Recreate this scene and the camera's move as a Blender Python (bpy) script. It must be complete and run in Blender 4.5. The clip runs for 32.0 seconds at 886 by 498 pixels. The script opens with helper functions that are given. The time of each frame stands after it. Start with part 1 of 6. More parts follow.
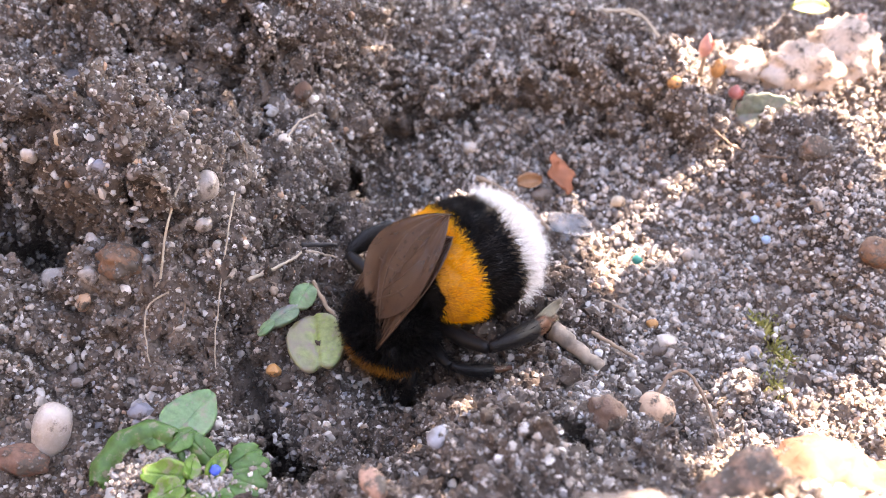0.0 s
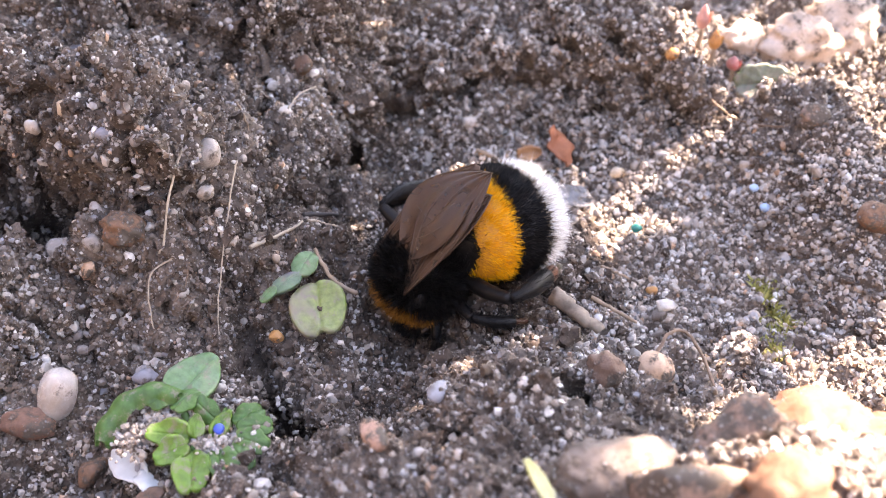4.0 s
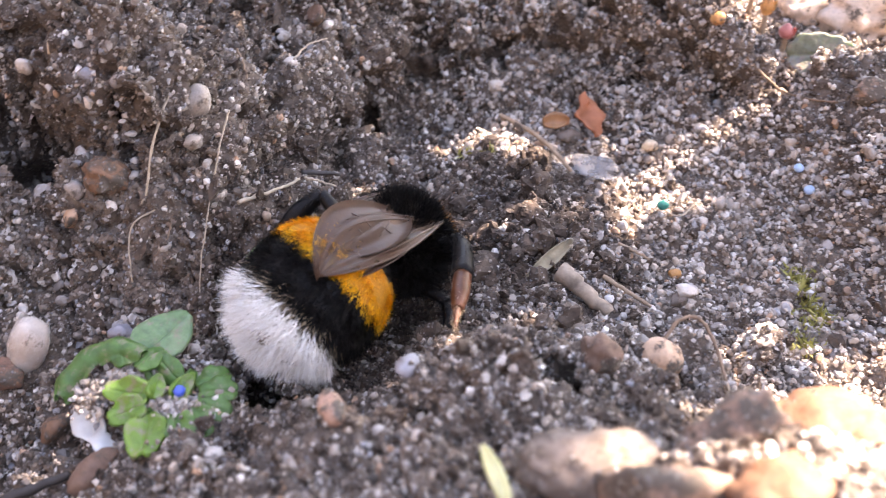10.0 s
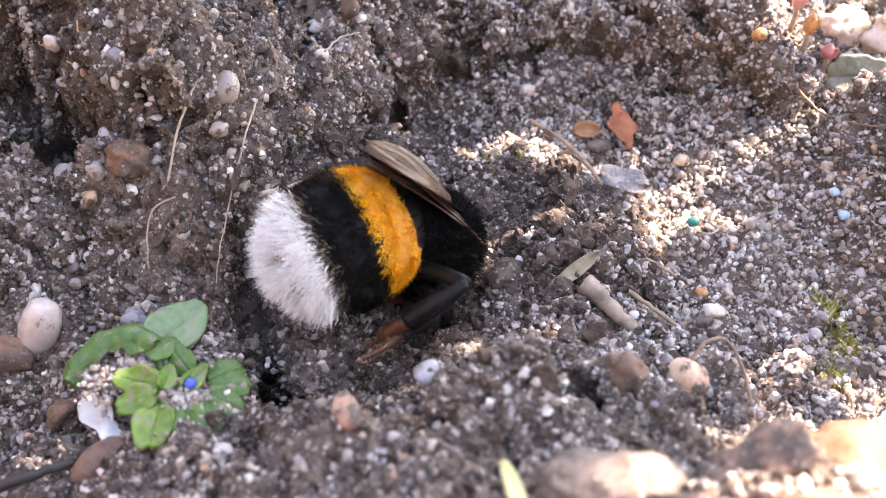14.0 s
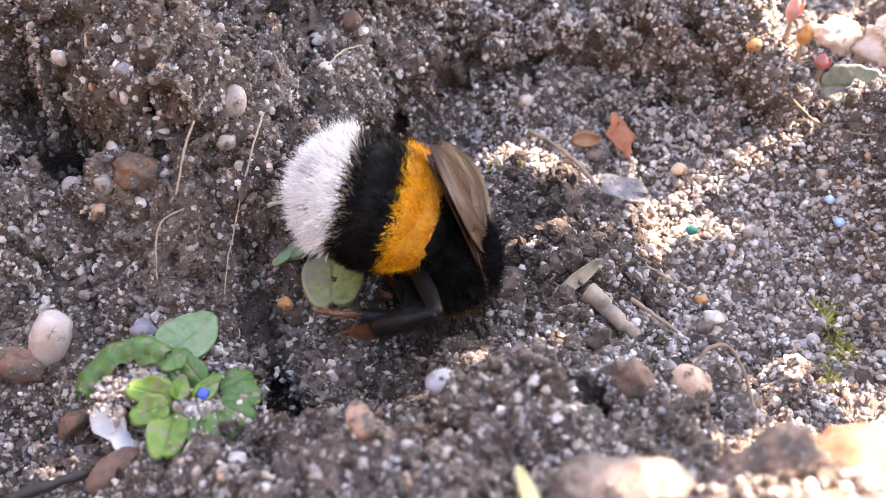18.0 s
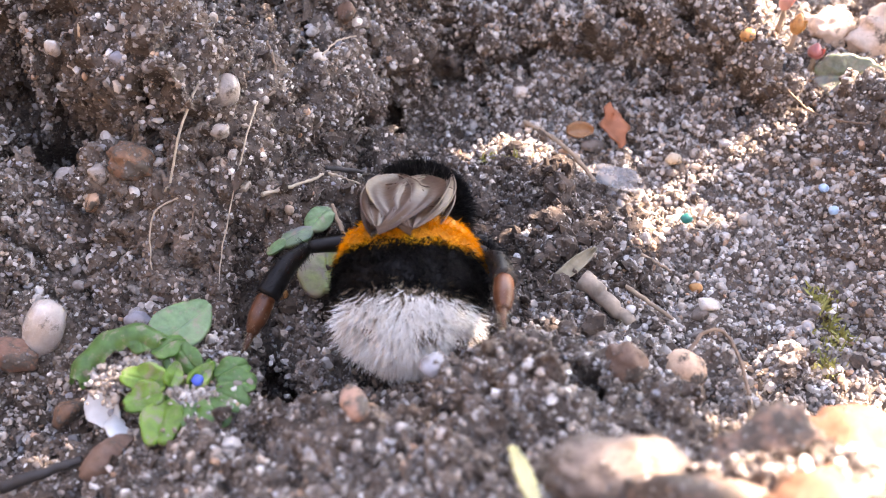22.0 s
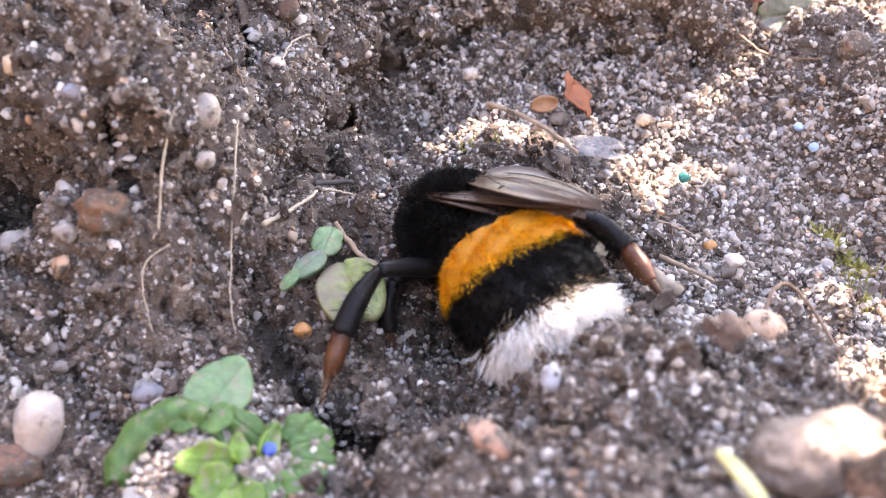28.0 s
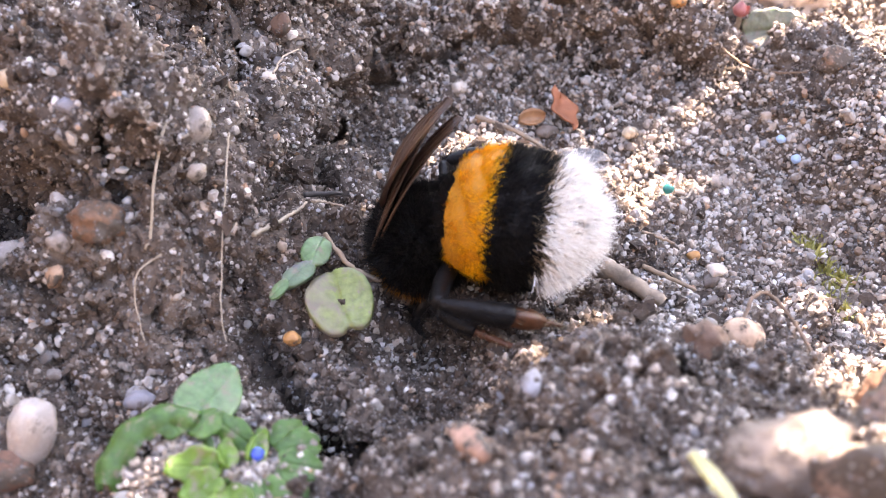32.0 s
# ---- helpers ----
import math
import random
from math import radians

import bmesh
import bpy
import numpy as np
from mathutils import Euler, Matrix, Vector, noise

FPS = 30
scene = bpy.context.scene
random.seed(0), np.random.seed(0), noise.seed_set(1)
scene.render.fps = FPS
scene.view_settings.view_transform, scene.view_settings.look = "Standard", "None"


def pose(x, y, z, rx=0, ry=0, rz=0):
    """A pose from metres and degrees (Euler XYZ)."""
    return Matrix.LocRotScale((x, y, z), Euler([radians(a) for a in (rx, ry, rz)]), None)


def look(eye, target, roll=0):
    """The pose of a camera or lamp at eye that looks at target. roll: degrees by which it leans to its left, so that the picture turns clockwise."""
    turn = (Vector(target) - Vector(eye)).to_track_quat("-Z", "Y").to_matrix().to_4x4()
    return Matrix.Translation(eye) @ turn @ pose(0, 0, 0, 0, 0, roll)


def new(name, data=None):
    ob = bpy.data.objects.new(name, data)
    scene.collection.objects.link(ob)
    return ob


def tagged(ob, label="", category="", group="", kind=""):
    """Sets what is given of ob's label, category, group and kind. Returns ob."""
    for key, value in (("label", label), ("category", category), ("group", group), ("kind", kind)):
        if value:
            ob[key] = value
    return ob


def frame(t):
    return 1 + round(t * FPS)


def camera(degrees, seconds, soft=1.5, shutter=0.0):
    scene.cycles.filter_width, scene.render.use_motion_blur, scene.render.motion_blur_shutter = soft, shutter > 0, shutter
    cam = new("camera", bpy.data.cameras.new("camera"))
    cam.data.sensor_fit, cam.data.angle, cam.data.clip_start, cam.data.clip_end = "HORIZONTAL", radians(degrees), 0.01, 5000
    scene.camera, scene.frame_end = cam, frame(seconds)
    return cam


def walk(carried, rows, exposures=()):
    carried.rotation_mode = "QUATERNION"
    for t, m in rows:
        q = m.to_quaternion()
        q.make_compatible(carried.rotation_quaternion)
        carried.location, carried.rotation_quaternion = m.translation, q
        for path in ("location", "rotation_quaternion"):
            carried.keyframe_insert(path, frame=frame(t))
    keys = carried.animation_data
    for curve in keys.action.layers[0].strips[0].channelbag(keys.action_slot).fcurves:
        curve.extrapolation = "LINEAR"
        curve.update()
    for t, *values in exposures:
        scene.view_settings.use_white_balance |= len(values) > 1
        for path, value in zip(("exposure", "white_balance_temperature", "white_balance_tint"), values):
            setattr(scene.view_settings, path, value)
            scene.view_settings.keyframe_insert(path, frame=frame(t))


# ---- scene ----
cam = camera(53.18, 32.0, soft=1.0, shutter=0.5)
PATH = [
    (0.0, pose(0.00208, -0.05627, 0.05948, 48.29, -1.95, -0.01)),
    (0.5, pose(0.00227, -0.05644, 0.05915, 48.44, -1.80, -0.08)),
    (1.0, pose(0.00205, -0.05730, 0.05863, 48.51, -1.66, 0.01)),
    (1.5, pose(0.00130, -0.05685, 0.05864, 48.37, -1.61, 0.04)),
    (2.0, pose(0.00251, -0.05735, 0.05825, 48.36, -1.62, 0.04)),
    (2.5, pose(0.00273, -0.05791, 0.05786, 48.23, -1.35, -0.14)),
    (3.0, pose(0.00243, -0.05783, 0.05800, 48.21, -1.27, -0.14)),
    (3.5, pose(0.00208, -0.05783, 0.05790, 48.24, -1.38, -0.13)),
    (4.0, pose(0.00255, -0.05884, 0.05766, 48.32, -1.35, -0.13)),
    (4.5, pose(0.00237, -0.05959, 0.05578, 48.25, -1.57, -0.26)),
    (6.5, pose(0.00231, -0.06085, 0.05525, 48.73, -1.57, -0.61)),
    (7.0, pose(0.00239, -0.06047, 0.05514, 48.66, -1.48, -0.56)),
    (7.5, pose(0.00272, -0.06033, 0.05523, 48.37, -1.48, -0.29)),
    (8.0, pose(0.00062, -0.05981, 0.05529, 48.55, -1.74, -0.37)),
    (8.5, pose(0.00308, -0.05807, 0.05543, 48.55, -1.44, 0.06)),
    (9.0, pose(0.00649, -0.05686, 0.05525, 47.91, -0.75, 0.54)),
    (9.5, pose(0.00564, -0.05707, 0.05453, 47.43, -0.64, 2.15)),
    (10.0, pose(0.00856, -0.05513, 0.05281, 47.12, -0.57, 5.24)),
    (10.5, pose(0.00784, -0.05516, 0.05184, 47.34, -1.20, 7.83)),
    (11.0, pose(0.00991, -0.05456, 0.05079, 47.55, -0.93, 9.34)),
    (11.5, pose(0.01046, -0.05448, 0.05049, 48.10, -1.58, 10.92)),
    (12.0, pose(0.01184, -0.05480, 0.05060, 48.50, -1.49, 10.60)),
    (12.5, pose(0.01203, -0.05563, 0.05081, 48.89, -1.80, 9.64)),
    (13.0, pose(0.01082, -0.05442, 0.05111, 48.93, -2.01, 9.25)),
    (13.5, pose(0.00790, -0.05285, 0.05229, 48.36, -2.10, 8.85)),
    (14.0, pose(0.00748, -0.05393, 0.05174, 47.19, -2.54, 8.10)),
    (14.5, pose(0.00647, -0.05388, 0.05241, 46.70, -3.17, 7.99)),
    (16.5, pose(0.00587, -0.05449, 0.05249, 47.11, -2.98, 7.50)),
    (17.0, pose(0.00614, -0.05459, 0.05262, 47.45, -2.96, 7.47)),
    (17.5, pose(0.00692, -0.05477, 0.05235, 47.54, -2.77, 7.31)),
    (18.0, pose(0.00622, -0.05473, 0.05269, 47.61, -2.72, 7.31)),
    (18.5, pose(0.00587, -0.05472, 0.05271, 47.73, -2.86, 7.31)),
    (19.0, pose(0.00653, -0.05509, 0.05218, 47.75, -2.92, 7.32)),
    (19.5, pose(0.00751, -0.05500, 0.05217, 47.60, -2.77, 7.15)),
    (20.0, pose(0.00674, -0.05503, 0.05243, 47.72, -2.68, 7.08)),
    (20.5, pose(0.00768, -0.05587, 0.05244, 47.71, -2.67, 6.89)),
    (21.0, pose(0.00795, -0.05608, 0.05207, 47.79, -2.63, 6.76)),
    (21.5, pose(0.00661, -0.05487, 0.05178, 47.65, -2.66, 6.82)),
    (22.0, pose(0.00658, -0.05549, 0.05175, 47.83, -2.64, 6.99)),
    (22.5, pose(0.00659, -0.05560, 0.05243, 47.66, -2.80, 6.76)),
    (23.0, pose(0.00361, -0.05371, 0.05277, 47.79, -3.00, 6.63)),
    (23.5, pose(0.00347, -0.05450, 0.05155, 47.82, -3.16, 6.49)),
    (24.0, pose(0.00079, -0.05445, 0.05190, 46.91, -3.49, 5.20)),
    (24.5, pose(-0.00398, -0.05387, 0.05014, 46.65, -3.79, 2.59)),
    (25.0, pose(-0.00783, -0.04870, 0.04922, 45.98, -4.05, 0.85)),
    (25.5, pose(-0.00697, -0.04844, 0.04864, 46.14, -4.32, -1.17)),
    (27.5, pose(-0.01019, -0.05122, 0.04914, 47.57, -3.53, -6.46)),
    (28.0, pose(-0.00926, -0.05007, 0.04765, 47.89, -3.00, -8.02)),
    (28.5, pose(-0.00980, -0.04988, 0.04697, 48.26, -2.64, -8.94)),
    (29.0, pose(-0.00909, -0.05102, 0.04796, 48.38, -2.78, -8.83)),
    (29.5, pose(-0.00967, -0.05065, 0.04759, 48.50, -2.96, -8.75)),
    (30.0, pose(-0.00937, -0.05036, 0.04745, 48.41, -2.99, -8.63)),
    (30.5, pose(-0.00922, -0.05131, 0.04779, 48.38, -2.93, -8.54)),
    (31.0, pose(-0.00872, -0.05143, 0.04808, 48.48, -2.92, -8.50)),
    (31.5, pose(-0.00899, -0.05125, 0.04831, 48.50, -3.00, -8.31)),
    (32.0, pose(-0.00861, -0.05134, 0.04846, 48.72, -3.05, -8.15)),
]
walk(cam, PATH, [(0, 3.25), (4, 3.2), (7, 3.1), (10, 3.05), (14, 3.2), (20, 3.2), (23, 3.2), (24, 3.32), (25, 3.47), (28, 3.5), (32, 3.42)])
cam.data.dof.use_dof, cam.data.dof.focus_distance, cam.data.dof.aperture_fstop = True, 0.0757, 43.0


# ---- light ----
SUN_AZ, SUN_EL = 38.0, 47.0          # degrees: from +x towards +y, above the level
SUN_WAY = Vector((math.cos(radians(SUN_AZ)) * math.cos(radians(SUN_EL)),
                  math.sin(radians(SUN_AZ)) * math.cos(radians(SUN_EL)), math.sin(radians(SUN_EL))))
world = bpy.data.worlds.new("sky")
scene.world = world
world.use_nodes = True
_nt = world.node_tree
_sky = _nt.nodes.new("ShaderNodeTexSky")
_sky.sky_type = "NISHITA"
_sky.sun_disc = False
_sky.sun_elevation = radians(SUN_EL)
_sky.sun_rotation = radians(90 - SUN_AZ)
_sky.altitude = 50
_nt.nodes["Background"].inputs["Strength"].default_value = 0.15
_nt.links.new(_sky.outputs["Color"], _nt.nodes["Background"].inputs["Color"])
sun_data = bpy.data.lights.new("sun", "SUN")
sun_data.energy, sun_data.angle, sun_data.color = 5.0, radians(0.55), (1.0, 0.955, 0.9)
sun = new("sun", sun_data)
sun.matrix_world = look(SUN_WAY * 2, (0, 0, 0))
scene.view_settings.exposure = 3.2
scene.view_settings.use_white_balance = True
scene.view_settings.white_balance_temperature = 8350
scene.view_settings.white_balance_tint = 25

# ---- materials ----
def material(name):
    m = bpy.data.materials.new(name)
    m.use_nodes = True
    nt = m.node_tree
    return m, nt, nt.nodes["Principled BSDF"]


def node(nt, kind, **values):
    n = nt.nodes.new(kind)
    for key, value in values.items():
        n.inputs[key.replace("_", " ")].default_value = value
    return n


def coords(nt):
    return nt.nodes.new("ShaderNodeTexCoord").outputs["Object"]


def noise_tex(nt, vec, scale, detail=4.0, rough=0.6):
    n = node(nt, "ShaderNodeTexNoise", Scale=scale, Detail=detail, Roughness=rough)
    nt.links.new(vec, n.inputs["Vector"])
    return n.outputs["Fac"]


def ramp(nt, fac, stops):
    r = nt.nodes.new("ShaderNodeValToRGB")
    el = r.color_ramp.elements
    while len(el) < len(stops):
        el.new(0.5)
    for e, (p, c) in zip(el, stops):
        e.position, e.color = p, (*c, 1)
    nt.links.new(fac, r.inputs["Fac"])
    return r.outputs["Color"]


def mix(nt, fac, a, b, blend="MIX"):
    n = nt.nodes.new("ShaderNodeMix")
    n.data_type, n.blend_type = "RGBA", blend
    for socket, value in ((n.inputs[0], fac), (n.inputs[6], a), (n.inputs[7], b)):
        if isinstance(value, (int, float)):
            socket.default_value = value
        elif isinstance(value, tuple):
            socket.default_value = (*value, 1)
        else:
            nt.links.new(value, socket)
    return n.outputs[2]


def bump(nt, shader, height, strength, distance):
    b = node(nt, "ShaderNodeBump", Strength=strength, Distance=distance)
    nt.links.new(height, b.inputs["Height"])
    nt.links.new(b.outputs["Normal"], shader.inputs["Normal"])


def grit(nt, v, scale, matrix, share):
    """Packed grains in a dark earth: each cell a grain of its own tone, or earth. Gives colour and height."""
    cell = node(nt, "ShaderNodeTexVoronoi", Scale=scale, Randomness=1.0)
    nt.links.new(v, cell.inputs["Vector"])
    sep = nt.nodes.new("ShaderNodeSeparateColor")
    nt.links.new(cell.outputs["Color"], sep.inputs["Color"])
    tone = ramp(nt, sep.outputs["Red"], [(0.0, (0.17, 0.14, 0.12)), (0.3, (0.28, 0.245, 0.22)), (0.5, (0.21, 0.165, 0.13)), (0.66, (0.36, 0.33, 0.31)),
                                         (0.8, (0.25, 0.24, 0.25)), (0.92, (0.52, 0.48, 0.45)), (0.97, (0.34, 0.21, 0.13))])
    nt.nodes[-1].color_ramp.interpolation = "CONSTANT"
    is_grain = ramp(nt, sep.outputs["Green"], [(share - 0.02, (1, 1, 1)), (share + 0.02, (0, 0, 0))])
    core = ramp(nt, cell.outputs["Distance"], [(0.28, (1, 1, 1)), (0.55, (0, 0, 0))])
    both = mix(nt, 1.0, is_grain, core, "MULTIPLY")
    return mix(nt, both, matrix, tone), both


def soil_material(name, dark, light, wet=0.85, share=0.3):
    m, nt, sh = material(name)
    v = coords(nt)
    big = ramp(nt, noise_tex(nt, v, 110, 4), [(0.34, (0, 0, 0)), (0.66, (1, 1, 1))])
    fine = noise_tex(nt, v, 1100, 5, 0.75)
    warp = node(nt, "ShaderNodeTexNoise", Scale=1500.0, Detail=2.0)
    nt.links.new(v, warp.inputs["Vector"])
    bent = nt.nodes.new("ShaderNodeVectorMath")
    bent.operation = "MULTIPLY_ADD"
    nt.links.new(warp.outputs["Color"], bent.inputs[0])
    bent.inputs[1].default_value = (0.0002, 0.0002, 0.0002)
    nt.links.new(v, bent.inputs[2])
    base = ramp(nt, fine, [(0.32, dark), (0.7, light)])
    base = mix(nt, big, mix(nt, 1.0, base, (0.62, 0.56, 0.51), "MULTIPLY"), mix(nt, 1.0, base, (1.36, 1.3, 1.22), "MULTIPLY"))
    base, h1 = grit(nt, bent.outputs[0], 3400.0, base, share)
    base, h2 = grit(nt, bent.outputs[0], 6200.0, base, share * 0.55)
    nt.links.new(base, sh.inputs["Base Color"])
    high = mix(nt, 1.0, h1, mix(nt, 0.5, h2, fine), "ADD")
    nt.links.new(ramp(nt, h1, [(0.2, (wet,) * 3), (0.8, (0.42,) * 3)]), sh.inputs["Roughness"])
    bump(nt, sh, high, 0.9, 0.00022)
    return m


def grain_material(name, stops, rough=0.35, per_object=False, spec=0.5, streak=0.35, trans=0.0):
    m, nt, sh = material(name)
    v = coords(nt)
    if per_object:
        rnd = nt.nodes.new("ShaderNodeObjectInfo").outputs["Random"]
    else:
        rnd = nt.nodes.new("ShaderNodeNewGeometry").outputs["Random Per Island"]
    base = ramp(nt, rnd, stops)
    nt.nodes[-1].color_ramp.interpolation = "CONSTANT"
    vein = noise_tex(nt, v, 1300, 4, 0.65)
    dirt = noise_tex(nt, v, 420, 3)
    base = mix(nt, streak, base, mix(nt, 1.0, base, ramp(nt, vein, [(0.3, (0.45, 0.4, 0.36)), (0.7, (1.35, 1.3, 1.22))]), "MULTIPLY"))
    base = mix(nt, ramp(nt, dirt, [(0.52, (0, 0, 0)), (0.66, (0.75, 0.75, 0.75))]), base, (0.13, 0.1, 0.08))
    nt.links.new(base, sh.inputs["Base Color"])
    rr = ramp(nt, dirt, [(0.4, (rough,) * 3), (0.65, (0.85,) * 3)])
    nt.links.new(rr, sh.inputs["Roughness"])
    sh.inputs["Specular IOR Level"].default_value = spec
    sh.inputs["Transmission Weight"].default_value = trans
    bump(nt, sh, vein, 0.35, 0.0002)
    return m


def plain_material(name, colour, rough=0.6, var=0.25, scale=900, bump_by=0.3, spec=0.5, sss=0.0, sss_colour=None, metallic=0.0):
    m, nt, sh = material(name)
    v = coords(nt)
    n1, n2 = noise_tex(nt, v, scale, 4), noise_tex(nt, v, scale * 0.22, 2)
    lo, hi = tuple(c * (1 - var) for c in colour), tuple(min(1, c * (1 + var)) for c in colour)
    base = ramp(nt, n1, [(0.3, lo), (0.7, hi)])
    base = mix(nt, n2, base, mix(nt, 1.0, base, (0.8, 0.78, 0.75), "MULTIPLY"))
    nt.links.new(base, sh.inputs["Base Color"])
    sh.inputs["Roughness"].default_value = rough
    sh.inputs["Specular IOR Level"].default_value = spec
    sh.inputs["Metallic"].default_value = metallic
    if sss:
        sh.inputs["Subsurface Weight"].default_value = sss
        sh.inputs["Subsurface Radius"].default_value = sss_colour or (0.5, 0.5, 0.5)
        sh.inputs["Subsurface Scale"].default_value = 0.001
    if bump_by:
        bump(nt, sh, n1, bump_by, 0.0002)
    return m


def fur_material(name, stops, rough=0.55, sheen=0.0):
    m, nt, sh = material(name)
    rnd = nt.nodes.new("ShaderNodeNewGeometry").outputs["Random Per Island"]
    nt.links.new(ramp(nt, rnd, stops), sh.inputs["Base Color"])
    sh.inputs["Roughness"].default_value = rough
    sh.inputs["Specular IOR Level"].default_value = 0.18
    return m


def film_material(name, colour, clear, rough=0.28, spec=0.1, coat=0.0):
    """A thin horny film, partly see-through."""
    m, nt, sh = material(name)
    v = coords(nt)
    n1 = noise_tex(nt, v, 700, 3)
    nt.links.new(ramp(nt, n1, [(0.3, tuple(c * 0.7 for c in colour)), (0.7, colour)]), sh.inputs["Base Color"])
    sh.inputs["Roughness"].default_value = rough
    sh.inputs["Alpha"].default_value = 1 - clear
    sh.inputs["Specular IOR Level"].default_value = spec
    sh.inputs["Coat Weight"].default_value = coat
    sh.inputs["Coat Roughness"].default_value = 0.16
    bump(nt, sh, noise_tex(nt, v, 1800, 2), 0.25, 0.0002)
    return m


SOIL = soil_material("soil", (0.042, 0.032, 0.026), (0.19, 0.153, 0.128), share=0.26)
CRUMB = soil_material("soil_crumb", (0.045, 0.034, 0.028), (0.185, 0.145, 0.12), share=0.3)
DUG = soil_material("dug_soil", (0.024, 0.017, 0.013), (0.105, 0.076, 0.058), share=0.16)
SAND = grain_material("sand", [(0.0, (0.448, 0.404, 0.365)), (0.2, (0.573, 0.533, 0.498)), (0.36, (0.343, 0.291, 0.251)), (0.5, (0.504, 0.424, 0.355)),
                               (0.62, (0.272, 0.228, 0.198)), (0.72, (0.428, 0.389, 0.363)), (0.8, (0.739, 0.704, 0.664)), (0.86, (0.341, 0.332, 0.341)),
                               (0.92, (0.164, 0.151, 0.146)), (0.96, (0.451, 0.283, 0.187))], 0.26)
EARTH_GRIT = grain_material("earth_grit", [(0.0, (0.2, 0.165, 0.14)), (0.22, (0.28, 0.238, 0.21)), (0.42, (0.16, 0.13, 0.11)), (0.56, (0.36, 0.315, 0.285)),
                                           (0.7, (0.26, 0.19, 0.14)), (0.8, (0.3, 0.295, 0.31)), (0.9, (0.48, 0.44, 0.41)), (0.965, (0.7, 0.66, 0.63))], 0.3)
PEBBLE = grain_material("pebble_stone", [(0.0, (0.34, 0.31, 0.28)), (0.22, (0.52, 0.49, 0.46)), (0.38, (0.24, 0.2, 0.18)), (0.52, (0.3, 0.3, 0.33)),
                                         (0.66, (0.42, 0.33, 0.26)), (0.82, (0.6, 0.56, 0.52)), (0.9, (0.2, 0.19, 0.2))], 0.35, True)

# ---- mesh helpers: shapes are given in millimetres ----
MM = 0.001


def at(x, y, z, rx=0, ry=0, rz=0):
    """A pose from millimetres and degrees."""
    return pose(x * MM, y * MM, z * MM, rx, ry, rz)


def mesh_from(name, verts, faces, smooth=True):
    """A mesh from arrays: vertices in mm, triangles."""
    verts, faces = np.asarray(verts, np.float32) * MM, np.asarray(faces, np.int32)
    me = bpy.data.meshes.new(name)
    n = faces.shape[1]
    me.vertices.add(len(verts))
    me.vertices.foreach_set("co", verts.ravel())
    me.loops.add(faces.size)
    me.loops.foreach_set("vertex_index", faces.ravel())
    me.polygons.add(len(faces))
    me.polygons.foreach_set("loop_start", np.arange(len(faces), dtype=np.int32) * n)
    me.polygons.foreach_set("use_smooth", np.full(len(faces), smooth))
    me.update(calc_edges=True)
    return me


def part(name, me, mat, parent=None, label="", m=None):
    """One mesh object, under a thing or a part where parent is given."""
    ob = new(name, me)
    if mat is not None and not me.materials:
        me.materials.append(mat)
    if parent is not None:
        ob.parent = parent
    if m is not None:
        ob.matrix_basis = m
    return tagged(ob, label) if label else ob


def joined(pieces):
    """One pair of arrays from several (verts, faces)."""
    vs, fs, n = [], [], 0
    for v, f in pieces:
        vs.append(np.asarray(v, float))
        fs.append(np.asarray(f, int) + n)
        n += len(v)
    return np.concatenate(vs), np.concatenate(fs)


def ico(level):
    bm = bmesh.new()
    bmesh.ops.create_icosphere(bm, subdivisions=level, radius=1.0)
    v = np.array([p.co[:] for p in bm.verts])
    f = np.array([[p.index for p in q.verts] for q in bm.faces])
    bm.free()
    return v, f


ICO = {n: ico(n) for n in (1, 2, 3, 4)}


def rock(rng, level, rough=0.18, squash=(1.0, 0.8, 0.65), facets=0):
    """A worn stone of radius about 1: a ball with soft waves and cut faces."""
    v, f = ICO[level]
    v = v.copy()
    r = np.ones(len(v))
    for k in range(6):
        d = rng.normal(size=3) * (1.3 + 0.6 * k)
        r += rough / (1 + 0.5 * k) * np.sin(v @ d + rng.uniform(0, 6.28))
    v *= r[:, None]
    for k in range(facets):
        n = rng.normal(size=3)
        n /= np.linalg.norm(n)
        d = rng.uniform(0.55, 0.85)
        over = np.maximum(v @ n - d, 0)
        v -= over[:, None] * n * 0.85
    return v * np.array(squash), f


def shard(rng, corners, squash):
    """An angular grain of radius about 1: the hull of a few corners on a ball."""
    d = rng.normal(size=(corners, 3))
    for k in range(12):
        gap = d[:, None] - d[None]
        d += 0.06 * (gap / (0.15 + (gap ** 2).sum(-1, keepdims=True))).sum(1)
        d /= np.linalg.norm(d, axis=1, keepdims=True)
    d *= rng.uniform(0.8, 1.1, (corners, 1)) * np.array(squash)
    bm = bmesh.new()
    for p in d:
        bm.verts.new(p)
    bmesh.ops.convex_hull(bm, input=bm.verts)
    bm.verts.index_update()
    v, f = np.array([p.co[:] for p in bm.verts]), np.array([[p.index for p in q.verts] for q in bm.faces])
    bm.free()
    return v, f


def turns(rng, n):
    """n random turns."""
    q = rng.normal(size=(n, 4))
    q /= np.linalg.norm(q, axis=1, keepdims=True)
    w, x, y, z = q.T
    return np.stack([np.stack([1 - 2 * (y * y + z * z), 2 * (x * y - z * w), 2 * (x * z + y * w)], -1),
                     np.stack([2 * (x * y + z * w), 1 - 2 * (x * x + z * z), 2 * (y * z - x * w)], -1),
                     np.stack([2 * (x * z - y * w), 2 * (y * z + x * w), 1 - 2 * (x * x + y * y)], -1)], 1)


